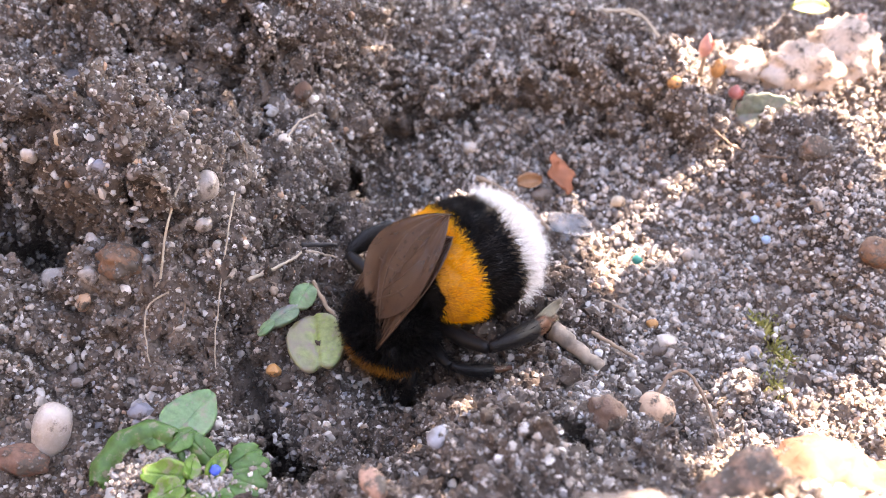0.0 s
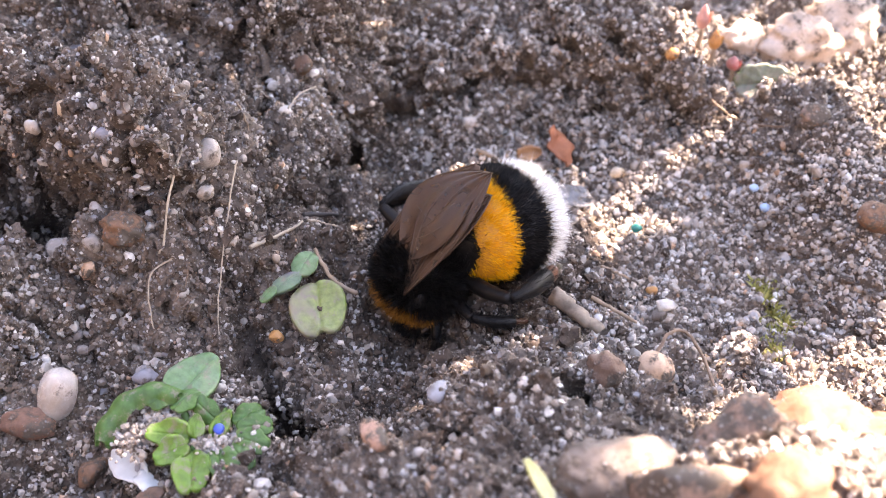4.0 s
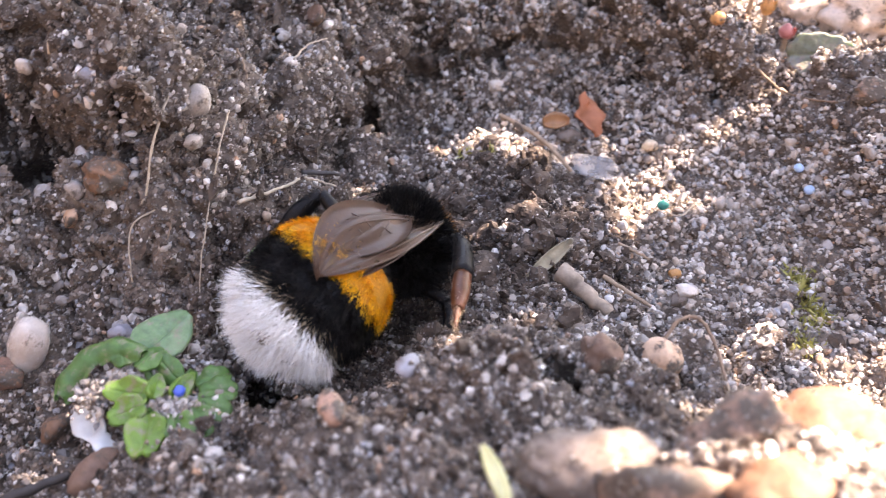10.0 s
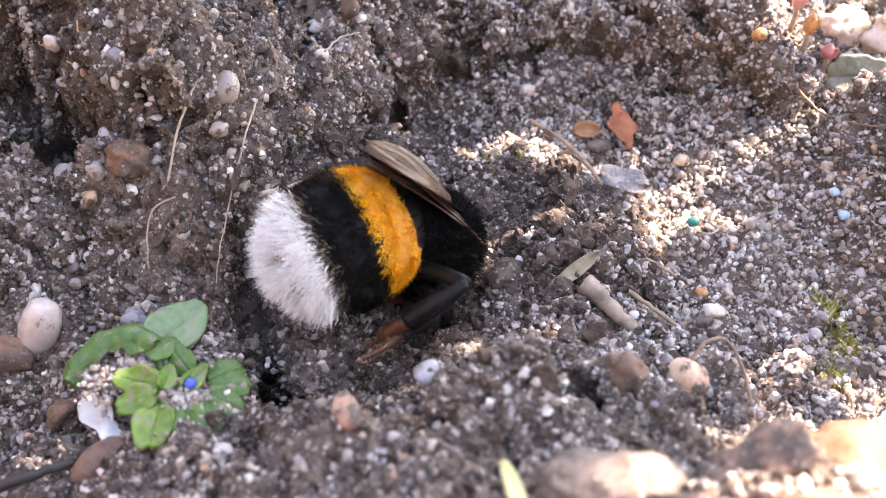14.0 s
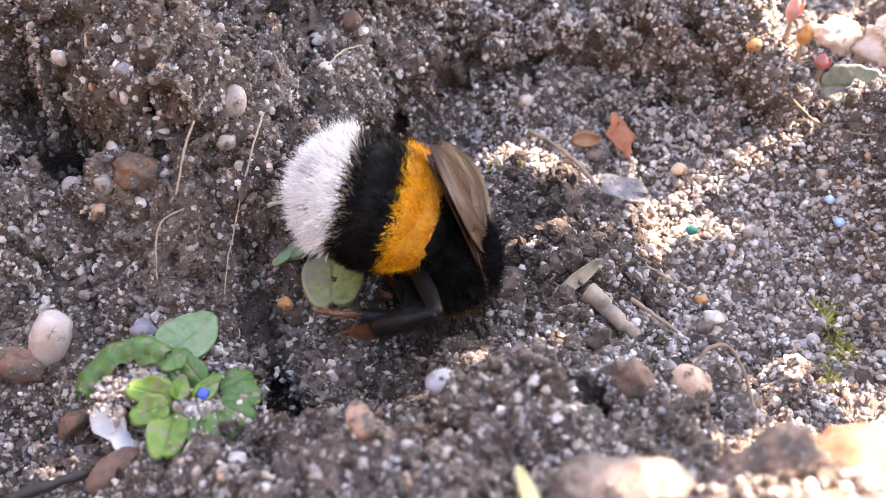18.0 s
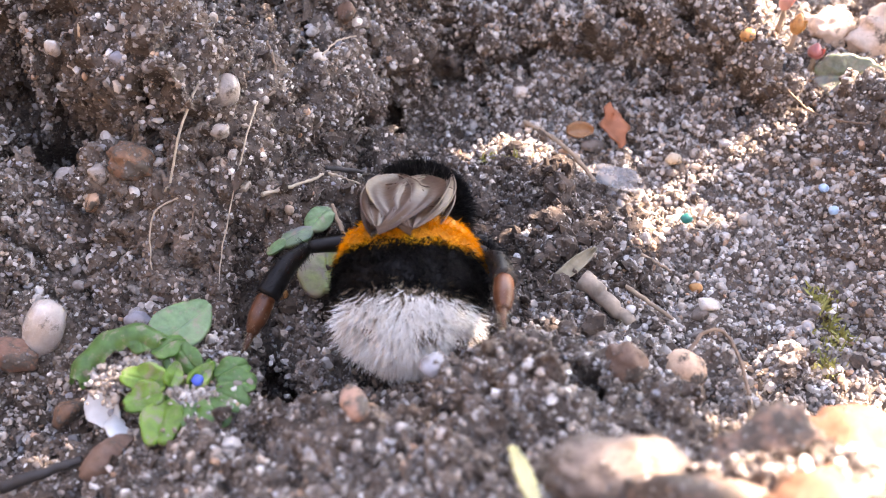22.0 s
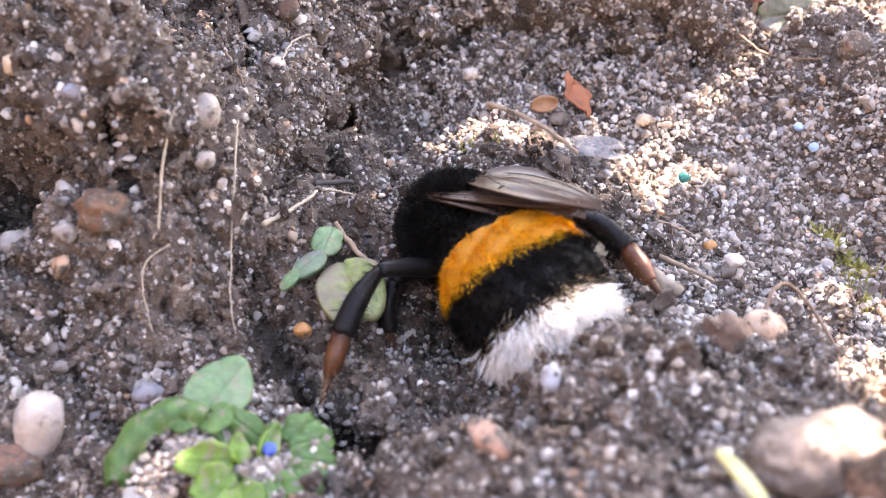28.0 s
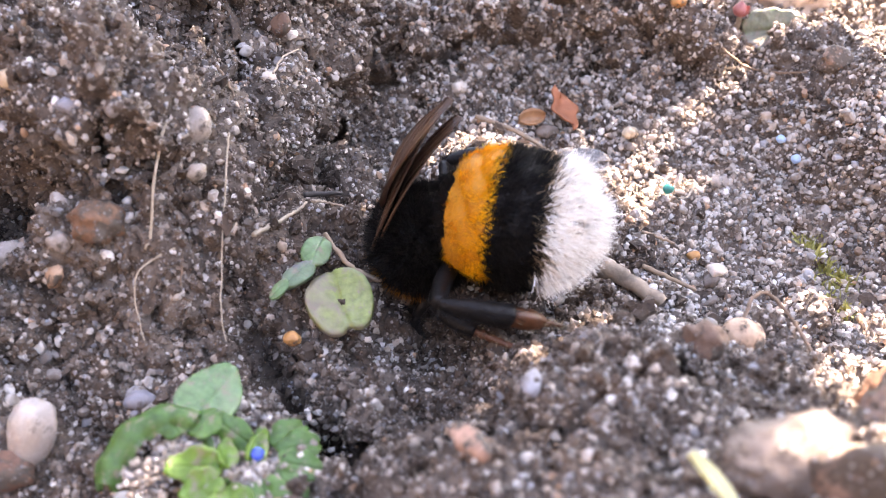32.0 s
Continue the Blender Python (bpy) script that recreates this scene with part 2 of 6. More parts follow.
def scatter(rng, shapes, spots, radii):
    """Many stones in one pair of arrays: a shape, a turn and a size for each spot."""
    pick = rng.integers(0, len(shapes), len(spots))
    rot = turns(rng, len(spots))
    vs, fs, n = [], [], 0
    for k, (v, f) in enumerate(shapes):
        idx = np.nonzero(pick == k)[0]
        out = np.einsum("nij,vj->nvi", rot[idx], v) * radii[idx, None, None] + spots[idx, None]
        vs.append(out.reshape(-1, 3))
        fs.append((f[None] + (np.arange(len(idx)) * len(v))[:, None, None]).reshape(-1, 3) + n)
        n += out.shape[0] * out.shape[1]
    return np.concatenate(vs), np.concatenate(fs)


def tube(points, radii, sides=8, caps=True):
    """A round bar along points (mm), with a radius at each."""
    p, rad = np.asarray(points, float), np.broadcast_to(np.asarray(radii, float), (len(points),))
    t = np.gradient(p, axis=0)
    t /= np.linalg.norm(t, axis=1, keepdims=True) + 1e-9
    up = np.array([0.31, 0.17, 0.94])
    vs = []
    for k in range(len(p)):
        a = np.cross(t[k], up)
        a /= np.linalg.norm(a) + 1e-9
        b = np.cross(t[k], a)
        an = np.linspace(0, 2 * np.pi, sides, endpoint=False)
        vs.append(p[k] + rad[k] * (np.cos(an)[:, None] * a + np.sin(an)[:, None] * b))
    v = np.concatenate(vs)
    f = []
    for k in range(len(p) - 1):
        for s in range(sides):
            a, b = k * sides + s, k * sides + (s + 1) % sides
            f += [(a, b, b + sides), (a, b + sides, a + sides)]
    if caps:
        v = np.concatenate([v, p[:1], p[-1:]])
        n = len(p) * sides
        for s in range(sides):
            f += [((s + 1) % sides, s, n), (n - sides + s, n - sides + (s + 1) % sides, n + 1)]
    return v, np.array(f)


def smooth_line(points, n):
    """A rounded line through a few points."""
    p = np.asarray(points, float)
    t = np.linspace(0, len(p) - 1, n)
    k = np.clip(t.astype(int), 0, len(p) - 2)
    u = (t - k)[:, None]
    a, b, c, d = p[np.maximum(k - 1, 0)], p[k], p[k + 1], p[np.minimum(k + 2, len(p) - 1)]
    return 0.5 * ((2 * b) + (c - a) * u + (2 * a - 5 * b + 4 * c - d) * u ** 2 + (3 * b - a - 3 * c + d) * u ** 3)


def hairs(rng, roots, ways, lengths, width, face=None):
    """Thin bent spikes, two joints each; face turns their flat side outwards."""
    n = len(roots)
    side = np.cross(ways, rng.normal(size=(n, 3)))
    side /= np.linalg.norm(side, axis=1, keepdims=True) + 1e-9
    if face is not None:
        flat = np.cross(face, ways)
        flat /= np.linalg.norm(flat, axis=1, keepdims=True) + 1e-9
        side = flat + side * 0.35 * np.sign((flat * side).sum(1, keepdims=True))
        side /= np.linalg.norm(side, axis=1, keepdims=True)
    sag = rng.normal(size=(n, 3)) * 0.12
    w = np.broadcast_to(np.asarray(width, float), (n,))[:, None]
    ln = lengths[:, None]
    mid = roots + ways * ln * 0.55
    tip = roots + (ways + sag) * ln
    v = np.stack([roots - side * w, roots + side * w, mid - side * w * 0.8, mid + side * w * 0.8, tip], 1).reshape(-1, 3)
    f = (np.array([(0, 3, 1), (0, 2, 3), (2, 4, 3)])[None] + (np.arange(n) * 5)[:, None, None]).reshape(-1, 3)
    return v, f

# ---- the ground: hills and hollows, in millimetres ----
HILLS = []


def mound(x, y, height, rx, ry):
    HILLS.append((x, y, height, rx, ry))


BASE = 6.1
mound(-32.2, 13.4, 8.6, 21.6, 6.5)
mound(30.4, -27.9, 10.4, 17.2, 6.0)
mound(-26.4, 38.0, 14.5, 29.3, 17.2)
mound(-21.8, 5.0, 10.8, 7.6, 6.3)
mound(4.8, 20.0, -18.4, 17.6, 16.1)
mound(37.6, 0.4, -8.3, 14.0, 23.7)
mound(-27.1, -21.5, -11.1, 14.2, 15.9)
mound(8.6, 18.9, 9.8, 7.1, 11.0)
mound(-2.9, -5.9, -6.2, 18.8, 6.0)
mound(43.8, 15.4, 5.8, 6.0, 13.7)
mound(30.4, 31.5, 7.5, 6.0, 6.0)
mound(56.9, 49.5, -2.9, 12.7, 9.4)
mound(-10.5, 31.2, 13.2, 6.1, 10.0)
mound(-1.1, -15.1, -6.4, 6.0, 6.0)
mound(21.1, 41.9, 6.3, 6.0, 6.0)
mound(19.2, -44.1, 12.2, 31.0, 16.5)
mound(7.5, -17.9, 3.0, 8.1, 6.0)
mound(23.8, -2.2, -5.1, 6.0, 8.8)
mound(1.6, 16.7, 5.1, 6.0, 6.0)


PITS = [(-33.2, 20.4, 2.8, 6.0), (-34.6, 6.0, 3.6, 8.0), (-19.6, 1.9, 0.9, 2.2), (-22.3, 1.3, 0.8, 1.6), (-9.2, 23.8, 1.3, 3.2), (-0.8, 29.6, 1.4, 3.0),
        (-5.2, 22.0, 1.0, 2.4), (-7.4, 16.8, 0.9, 2.0), (-13.5, 25.0, 1.6, 2.6), (-18.4, 26.0, 1.4, 2.6), (-23.5, 27.0, 1.8, 3.0), (7.5, 34.0, 1.2, 2.4),
        (22.4, -13.8, 1.5, 2.6), (13.6, -16.6, 1.2, 2.0), (20.0, 33.0, 1.2, 2.0)]


def gap(x, y):
    """The dark burrow mouth beside the seedling, from 0 to 1."""
    return np.exp(-((((x + 9.7) + 0.5 * (y + 12.2)) / 2.1) ** 2 + ((y + 12.2) / 5.4) ** 2) ** 1.8)


def hills(x, y):
    z = np.full(np.shape(x), BASE)
    for hx, hy, h, rx, ry in HILLS:
        z = z + h * np.exp(-((x - hx) / rx) ** 2 - ((y - hy) / ry) ** 2)
    # the dug hollow under the bee and the dark gap beside the ridge
    z = z - 2.6 * np.exp(-((x - 0.5) / 5.0) ** 2 - ((y + 4.0) / 4.2) ** 2)
    z = z - 13.0 * gap(x, y)
    for px, py, r, deep in PITS:
        z = z - 1.25 * deep * np.exp(-(((x - px) ** 2 + (y - py) ** 2) / r ** 2) ** 2)
    # unseen higher ground behind and to the left, added to block the low sky
    for rise in ((-y - 115) / 110, (-x - 95) / 110):
        u = np.clip(rise, 0, 1)
        z = z + 165 * u * u * (3 - 2 * u)
    return z


# cracks between the clods: a line, how wide and how deep
CRACKS = [([(-38.9, 25.8), (-35.1, 22.8), (-31.5, 18.5), (-29.0, 16.6)], 1.3, 3.0), ([(-34.4, 24.6), (-28.4, 24.6), (-24.5, 23.4), (-19.6, 24.0), (-14.9, 22.6), (-11.4, 22.2)], 1.1, 3.6),
          ([(-30.4, 26.8), (-28.4, 24.9), (-25.4, 25.9)], 0.7, 1.8), ([(-39, 8.0), (-36.2, 7.2), (-32.6, 6.0), (-30.5, 3.4), (-31.4, 1.0)], 1.5, 4.2),
          ([(-24.4, 1.1), (-21.4, 0.9), (-19.5, 1.1), (-18.1, 2.3)], 0.9, 2.4), ([(-33.3, 6.0), (-30.0, 2.0), (-27.0, 1.8), (-24.4, 1.1)], 0.9, 2.6), ([(-6.5, 21.4), (-6.5, 19.3), (-6.5, 14.9)], 0.8, 2.2),
          ([(-2.6, 31.0), (0.2, 31.8), (1.5, 33)], 1.0, 2.6), ([(-10.9, 24.5), (-11.4, 22.0)], 0.9, 2.4), ([(-18.4, 10.2), (-17.1, 10.7)], 0.5, 1.4), ([(-11.6, 3.2), (-11.2, 8.1), (-13.6, 15.6)], 0.6, 1.4),
          ([(-7.7, 14.6), (-4.7, 23.2)], 0.8, 1.8), ([(-15.4, 17.0), (-11.2, 12.4)], 0.6, 1.2), ([(-38, 30), (-30, 33), (-22, 31)], 0.9, 2.2), ([(-16, 30), (-8, 33.5), (-3, 36)], 0.9, 2.2),
          ([(8, 34), (14, 34.6), (19, 33)], 0.8, 1.8), ([(25, 29), (30, 24.5), (36, 24)], 0.8, 1.6), ([(10, -15), (14, -17.5), (19, -16)], 0.7, 1.6), ([(-3, -21), (3, -20), (8, -22)], 0.7, 1.4)]


def cracks(x, y):
    z = np.zeros(x.shape)
    for line, wide, deep in CRACKS:
        near = np.full(x.shape, 99.0)
        for (ax, ay), (bx, by) in zip(line, line[1:]):
            u = np.clip(((x - ax) * (bx - ax) + (y - ay) * (by - ay)) / ((bx - ax) ** 2 + (by - ay) ** 2), 0, 1)
            near = np.minimum(near, np.hypot(x - ax - u * (bx - ax), y - ay - u * (by - ay)))
        z = z - deep * np.exp(-(near / wide) ** 2)
    return z


# bold clods that stand out of the banks: centre, half widths, how far they stand out
CLODS = [(-23.5, 4.2, 4.6, 2.6, 2.0), (-29.0, 9.6, 3.6, 4.2, 1.6), (-16.5, 7.6, 4.0, 4.4, 1.5), (-24.5, -1.4, 3.8, 1.9, 1.5), (-12.2, 13.4, 2.4, 3.2, 1.3), (-9.0, 19.0, 2.0, 3.6, 1.4), (-36, 12, 4, 4, 1.5),
         (-22.0, 28.6, 4.6, 2.8, 2.2), (-32.0, 30.0, 4.2, 3.0, 2.4), (-13.4, 28.2, 3.2, 3.0, 2.0), (-6.6, 27.4, 2.6, 3.6, 1.6), (2.6, 35.0, 3.6, 2.4, 1.8), (11.0, 37.0, 4.0, 2.6, 2.0), (20.0, 36.0, 3.6, 2.4, 1.8), (-36.5, -2.6, 3.2, 2.2, 1.6),
         (33.0, 27.2, 4.0, 2.2, 1.4), (41.5, 24.0, 4.4, 2.6, 1.4), (2.5, -17.0, 3.0, 1.8, 0.4), (10.5, -19.6, 3.0, 2.0, 0.8), (17.5, -18.0, 2.6, 1.8, 0.9), (13.6, 6.4, 2.0, 2.4, 1.1), (16.6, 1.8, 2.2, 1.8, 0.9), (11.8, 11.0, 2.0, 1.8, 0.9)]


def bold(x, y):
    z = np.zeros(x.shape)
    for cx, cy, rx, ry, h in CLODS:
        z = np.maximum(z, h * np.exp(-(((x - cx) / rx) ** 2 + ((y - cy) / ry) ** 2) ** 2.5))
    return z


def lump(p, scale, seed, gap):
    """Rounded clods with gaps between them, from 0 in a gap to 1 on top."""
    d = noise.voronoi(Vector((p[0] * scale, p[1] * scale, p[2] * scale + seed)))[0]
    return min(d[1] - d[0], gap) / gap


def rubble(x, y, z):
    """Clods with gaps between them, crumbs and grit on the hills, point by point."""
    bank = 0.42 + 0.95 * np.exp(-((x + 24) / 17) ** 2 - ((y - 12) / 24) ** 2) + 0.75 * np.exp(-((y - 34) / 9) ** 2) + 0.4 * np.exp(-((y + 22) / 8) ** 2) + 0.4 * np.exp(-((x - 14) / 6) ** 2 - ((y - 5) / 7) ** 2)
    bank = np.minimum(bank, 1.35)
    bent = cracks(x + 0.5 * np.sin(y * 1.9) + 0.3 * np.sin(y * 4.3 + x), y + 0.5 * np.sin(x * 1.7) + 0.3 * np.sin(x * 4.1 - y))
    out = np.empty(len(x))
    for i, (a, b, c, k) in enumerate(zip(x, y, z, bank)):
        w = noise.noise_vector(Vector((a * 0.45, b * 0.45, c * 0.45))) * 0.9 + noise.noise_vector(Vector((a * 1.3, b * 1.3, c * 1.3))) * 0.28
        p = (a + w[0], b + w[1], c + w[2])
        big = noise.noise(Vector((a * 0.16, b * 0.16, c * 0.16 + 3.1)))
        ridged = 0.25 - abs(noise.noise(Vector((a * 0.55, b * 0.55, c * 0.55))))
        fine = 0.25 - abs(noise.noise(Vector((a * 1.6, b * 1.6, c * 1.6 + 1.3))))
        out[i] = k * (1.8 * big + 2.3 * (lump(p, 0.17, 0.4, 0.24) - 0.82) + 1.7 * (lump(p, 0.42, 5.1, 0.25) - 0.78) + 1.1 * ridged) + (0.25 + 0.6 * k) * (lump(p, 0.95, 8.2, 0.36) - 0.7) + 0.6 * fine
    wx, wy = 0.7 * np.sin(y * 1.1 + 1.7) + 0.35 * np.sin(y * 2.9), 0.7 * np.sin(x * 1.2) + 0.35 * np.sin(x * 3.1 + 0.6)
    return out + 1.4 * bold(x + wx, y + wy) - 0.45 + 2.1 * bent * np.array([0.75 + 0.5 * noise.noise(Vector((a * 0.5, b * 0.5, 7))) for a, b in zip(x, y)])


SEATS = []


def seat(x, y, z, r):
    """The soil meets what lies on it: it comes to the height z round (x, y)."""
    SEATS.append((x, y, z, r))


def slope(x, y):
    """The hills' outward direction."""
    e = 0.6
    n = np.stack([-(hills(x + e, y) - hills(x - e, y)) / (2 * e), -(hills(x, y + e) - hills(x, y - e)) / (2 * e), np.ones(np.shape(x))], -1)
    return n / np.linalg.norm(n, axis=-1, keepdims=True)


def swell(x, y):
    far = np.clip((np.hypot(x - 5, y - 8) - 75) / 60, 0, 1)
    return rubble(x.ravel(), y.ravel(), hills(x, y).ravel()).reshape(x.shape) * (1 + 3 * far)


SEAT_LIFT = []


def settle(x, y):
    """How far the soil rises or sinks to meet what lies on it, and how smooth it is there."""
    if SEATS and not SEAT_LIFT:
        at_seat = np.array(SEATS)
        SEAT_LIFT.extend(np.clip(at_seat[:, 2] - hills(at_seat[:, 0], at_seat[:, 1]), -4, 4))
    total, weight, most = np.zeros(x.shape), np.zeros(x.shape), np.zeros(x.shape)
    for (sx, sy, sz, sr), lift in zip(SEATS, SEAT_LIFT):
        w = np.exp(-((x - sx) ** 2 + (y - sy) ** 2) / sr ** 2)
        total, weight, most = total + w * lift, weight + w, np.maximum(most, w)
    return most * total / np.maximum(weight, 1e-9), 1 - 0.85 * most


def skin(x, y):
    """The soil's points: hills, settled round what lies on them, with clods standing out of them."""
    lift, rest = settle(x, y)
    return np.stack([x, y, hills(x, y) + lift], -1) + slope(x, y) * (swell(x, y) * rest)[..., None]


def ground_z(x, y):
    x, y = np.asarray(x, float), np.asarray(y, float)
    lift, rest = settle(x, y)
    return hills(x, y) + lift + swell(x, y) * rest / np.maximum(slope(x, y)[..., 2], 0.6)


def axis(lo, hi, step, reach):
    """Even steps over the stretch that is seen, then ever wider ones out to the horizon."""
    inner = np.arange(lo, hi + step / 2, step)
    out = [step]
    while sum(out) < reach:
        out.append(out[-1] * 1.22)
    away = np.cumsum(out)
    return np.concatenate([lo - away[::-1], inner, hi + away])


SURFACE = []


def make_ground():
    xs, ys = axis(-48, 62, 0.28, 40000), axis(-36, 58, 0.28, 40000)
    gx, gy = np.meshgrid(xs, ys)
    grid = skin(gx, gy)
    SURFACE.append(grid)
    v = grid.reshape(-1, 3)
    ny, nx = gx.shape
    i = (np.arange(ny - 1)[:, None] * nx + np.arange(nx - 1)[None]).ravel()
    f = np.stack([i, i + 1, i + nx + 1, i + nx], 1)
    ob = part("ground", mesh_from("ground", v, f), SOIL)
    return tagged(ob, "crumbly dark grey-brown sandy soil with clods and hollows", "soil", kind="structure")


CLOD_FACES = []


def spots(rng, n, bias=None):
    """Random places on the seen soil and its clods, and the soil's direction there, evenly over its skin."""
    g = SURFACE[0]
    c, across, along = g[:-1, :-1], g[:-1, 1:] - g[:-1, :-1], g[1:, :-1] - g[:-1, :-1]
    c, across, along = (k.reshape(-1, 3) for k in (c, across, along))
    share = np.ones(len(c))
    if CLOD_FACES:
        t = np.concatenate(CLOD_FACES)
        c, across, along = np.concatenate([c, t[:, 0]]), np.concatenate([across, t[:, 1] - t[:, 0]]), np.concatenate([along, t[:, 2] - t[:, 0]])
        share = np.concatenate([share, np.full(len(t), 0.5)])
    up = np.cross(across, along)
    area = np.linalg.norm(up, axis=-1)
    up = up / np.maximum(area, 1e-9)[:, None]
    x, y = c[:, 0], c[:, 1]
    seen = (y > -38) & (y < 60) & (np.abs(x - 5) < 34 + (y + 36) * 0.36) & (up[:, 2] > -0.3)
    chance = np.where(seen, area * share, 0)
    if bias is not None:
        chance[seen] *= bias(x[seen], y[seen])
    chance = chance / chance.sum()
    k = rng.choice(chance.size, n, p=chance)
    u, w = rng.uniform(size=(2, n, 1))
    fold = (share[k] < 1)[:, None] & (u + w > 1)
    u, w = np.where(fold, 1 - u, u), np.where(fold, 1 - w, w)
    return c[k] + across[k] * u + along[k] * w, up[k]


def bed(places, lift):
    return places[0] + places[1] * lift[:, None]


def sandy(x, y):
    """The open floor is sandier than the banks."""
    bank = np.exp(-((x + 24) / 14) ** 2 - ((y - 10) / 22) ** 2) + 0.6 * np.exp(-((y - 34) / 8) ** 2) + 0.5 * np.exp(-((x - 2) / 10) ** 2 - ((y - 2) / 10) ** 2) + 0.7 * np.exp(-((x - 4) / 16) ** 2 - ((y + 22) / 9) ** 2)
    floor = np.exp(-((x - 30) / 17) ** 2 - ((y - 3) / 15) ** 2) + 1.0 * np.exp(-((x - 16) / 13) ** 2 - ((y - 20) / 8) ** 2)
    floor = floor + 0.5 * np.exp(-((x - 18) / 18) ** 2 - ((y - 33) / 8) ** 2)
    patch = np.array([noise.noise(Vector((a * 0.12, b * 0.12, 9.0))) for a, b in zip(x, y)])
    return np.clip(0.42 - 0.4 * bank + 0.95 * floor + 0.6 * patch, 0.09, 1.0)


def coarse(x, y):
    """Where the coarse grains gather: on the open floor, and thinly elsewhere."""
    return 0.12 + np.exp(-((x - 20) / 7) ** 2 - ((y - 15) / 6) ** 2) + 1.3 * np.exp(-((x - 6.5) / 3) ** 2 - ((y - 18) / 2.4) ** 2) + 0.6 * np.exp(-((x - 30) / 12) ** 2 - ((y - 3) / 14) ** 2) + 0.5 * np.exp(-((x + 24) / 8) ** 2 - ((y + 8) / 6) ** 2) + 0.2 * np.exp(-((x - 30) / 8) ** 2 - ((y + 18) / 5) ** 2)


def earthy(x, y):
    return 1.05 - sandy(x, y)


def dug(x, y):
    """Where the bee has thrown up dark damp crumbs."""
    heap = 0.02 + 1.3 * np.exp(-((x - 13.5) / 5) ** 2 - ((y - 6) / 8) ** 2) + 0.35 * np.exp(-((x - 1) / 11) ** 2 - ((y - 2) / 11) ** 2) + 0.06 * np.exp(-((x - 6) / 16) ** 2 - ((y + 19) / 7) ** 2)
    return heap * np.clip(1 - 3 * gap(x, y), 0, 1)

# ---- a shrub added out of view for shade, with gaps placed for the sun patches ----
LEAF_GREEN = plain_material("shrub_leaf", (0.07, 0.13, 0.03), 0.5, 0.3, 120, 0.2)
BARK = plain_material("bark", (0.16, 0.11, 0.07), 0.85, 0.3, 300, 0.5)
SUN_GAPS = [((23.0, 15.3, -1), 3.1), ((20.4, 11.6, -1), 2.0), ((25.5, 19.5, 0), 0.5), ((19, 20, 0), 0.6), ((5.9, 18.6, 0.5), 2.9), ((9, 15, 0), 0.2),
            ((48, 38, 6), 11.0), ((60, 42, 6), 9.0), ((38, 32, 8), 5.4), ((35, 25, 4), 1.6), ((30, 33, 9), 1.6), ((55, 24, 7), 5.0), ((31, -20, 9), 6.2), ((24, -28, 17), 4.0), ((19.5, -29.5, 14), 1.5), ((38, -24, 10), 9.5), ((39, -7, -1), 3.2), ((27, -6, -2), 0.8), ((34, -13, 2), 2.6),
            ((47, -8, 2), 4.6), ((25, -18, 6), 1.8), ((11, 8, 9), 0.5)]


def leaf_blade(length, width, cup=0.15, notch=0.0, thick=0.12, nu=9, nv=7, droop=0.2, wave=0.0, lobes=0.0):
    """A leaf along +x from its stalk: cupped, drooping, with thickness."""
    u = np.linspace(0, 1, nu)
    half = width / 2 * np.sin(np.pi * np.clip(u * 0.94 + 0.05, 0, 1)) ** 0.6
    half = half * (1 + lobes * np.sin(u * 17))
    v = np.linspace(-1, 1, nv)
    x = np.repeat((u * length)[:, None], nv, 1) - notch * length * (1 - np.abs(v)[None]) * (u ** 4)[:, None]
    y = half[:, None] * v[None]
    z = cup * width * (v[None] ** 2) * np.ones((nu, 1)) - droop * length * (u ** 2)[:, None] + wave * np.sin(7 * u[:, None] + 2.0 * v[None])
    top = np.stack([x, y, z], -1).reshape(-1, 3)
    low = top - np.array([0, 0, thick])
    i = (np.arange(nu - 1)[:, None] * nv + np.arange(nv - 1)[None]).ravel()
    f = np.concatenate([np.stack([i, i + nv, i + nv + 1], 1), np.stack([i, i + nv + 1, i + 1], 1)])
    n = len(top)
    rim = list(range(nv)) + [k * nv + nv - 1 for k in range(1, nu)] + [n - 1 - k for k in range(1, nv)] + [k * nv for k in range(nu - 2, 0, -1)]
    side = []
    for a, b in zip(rim, rim[1:] + rim[:1]):
        side += [(a, b, b + n), (a, b + n, a + n)]
    return np.concatenate([top, low]), np.concatenate([f, f[:, ::-1] + n, np.array(side)])

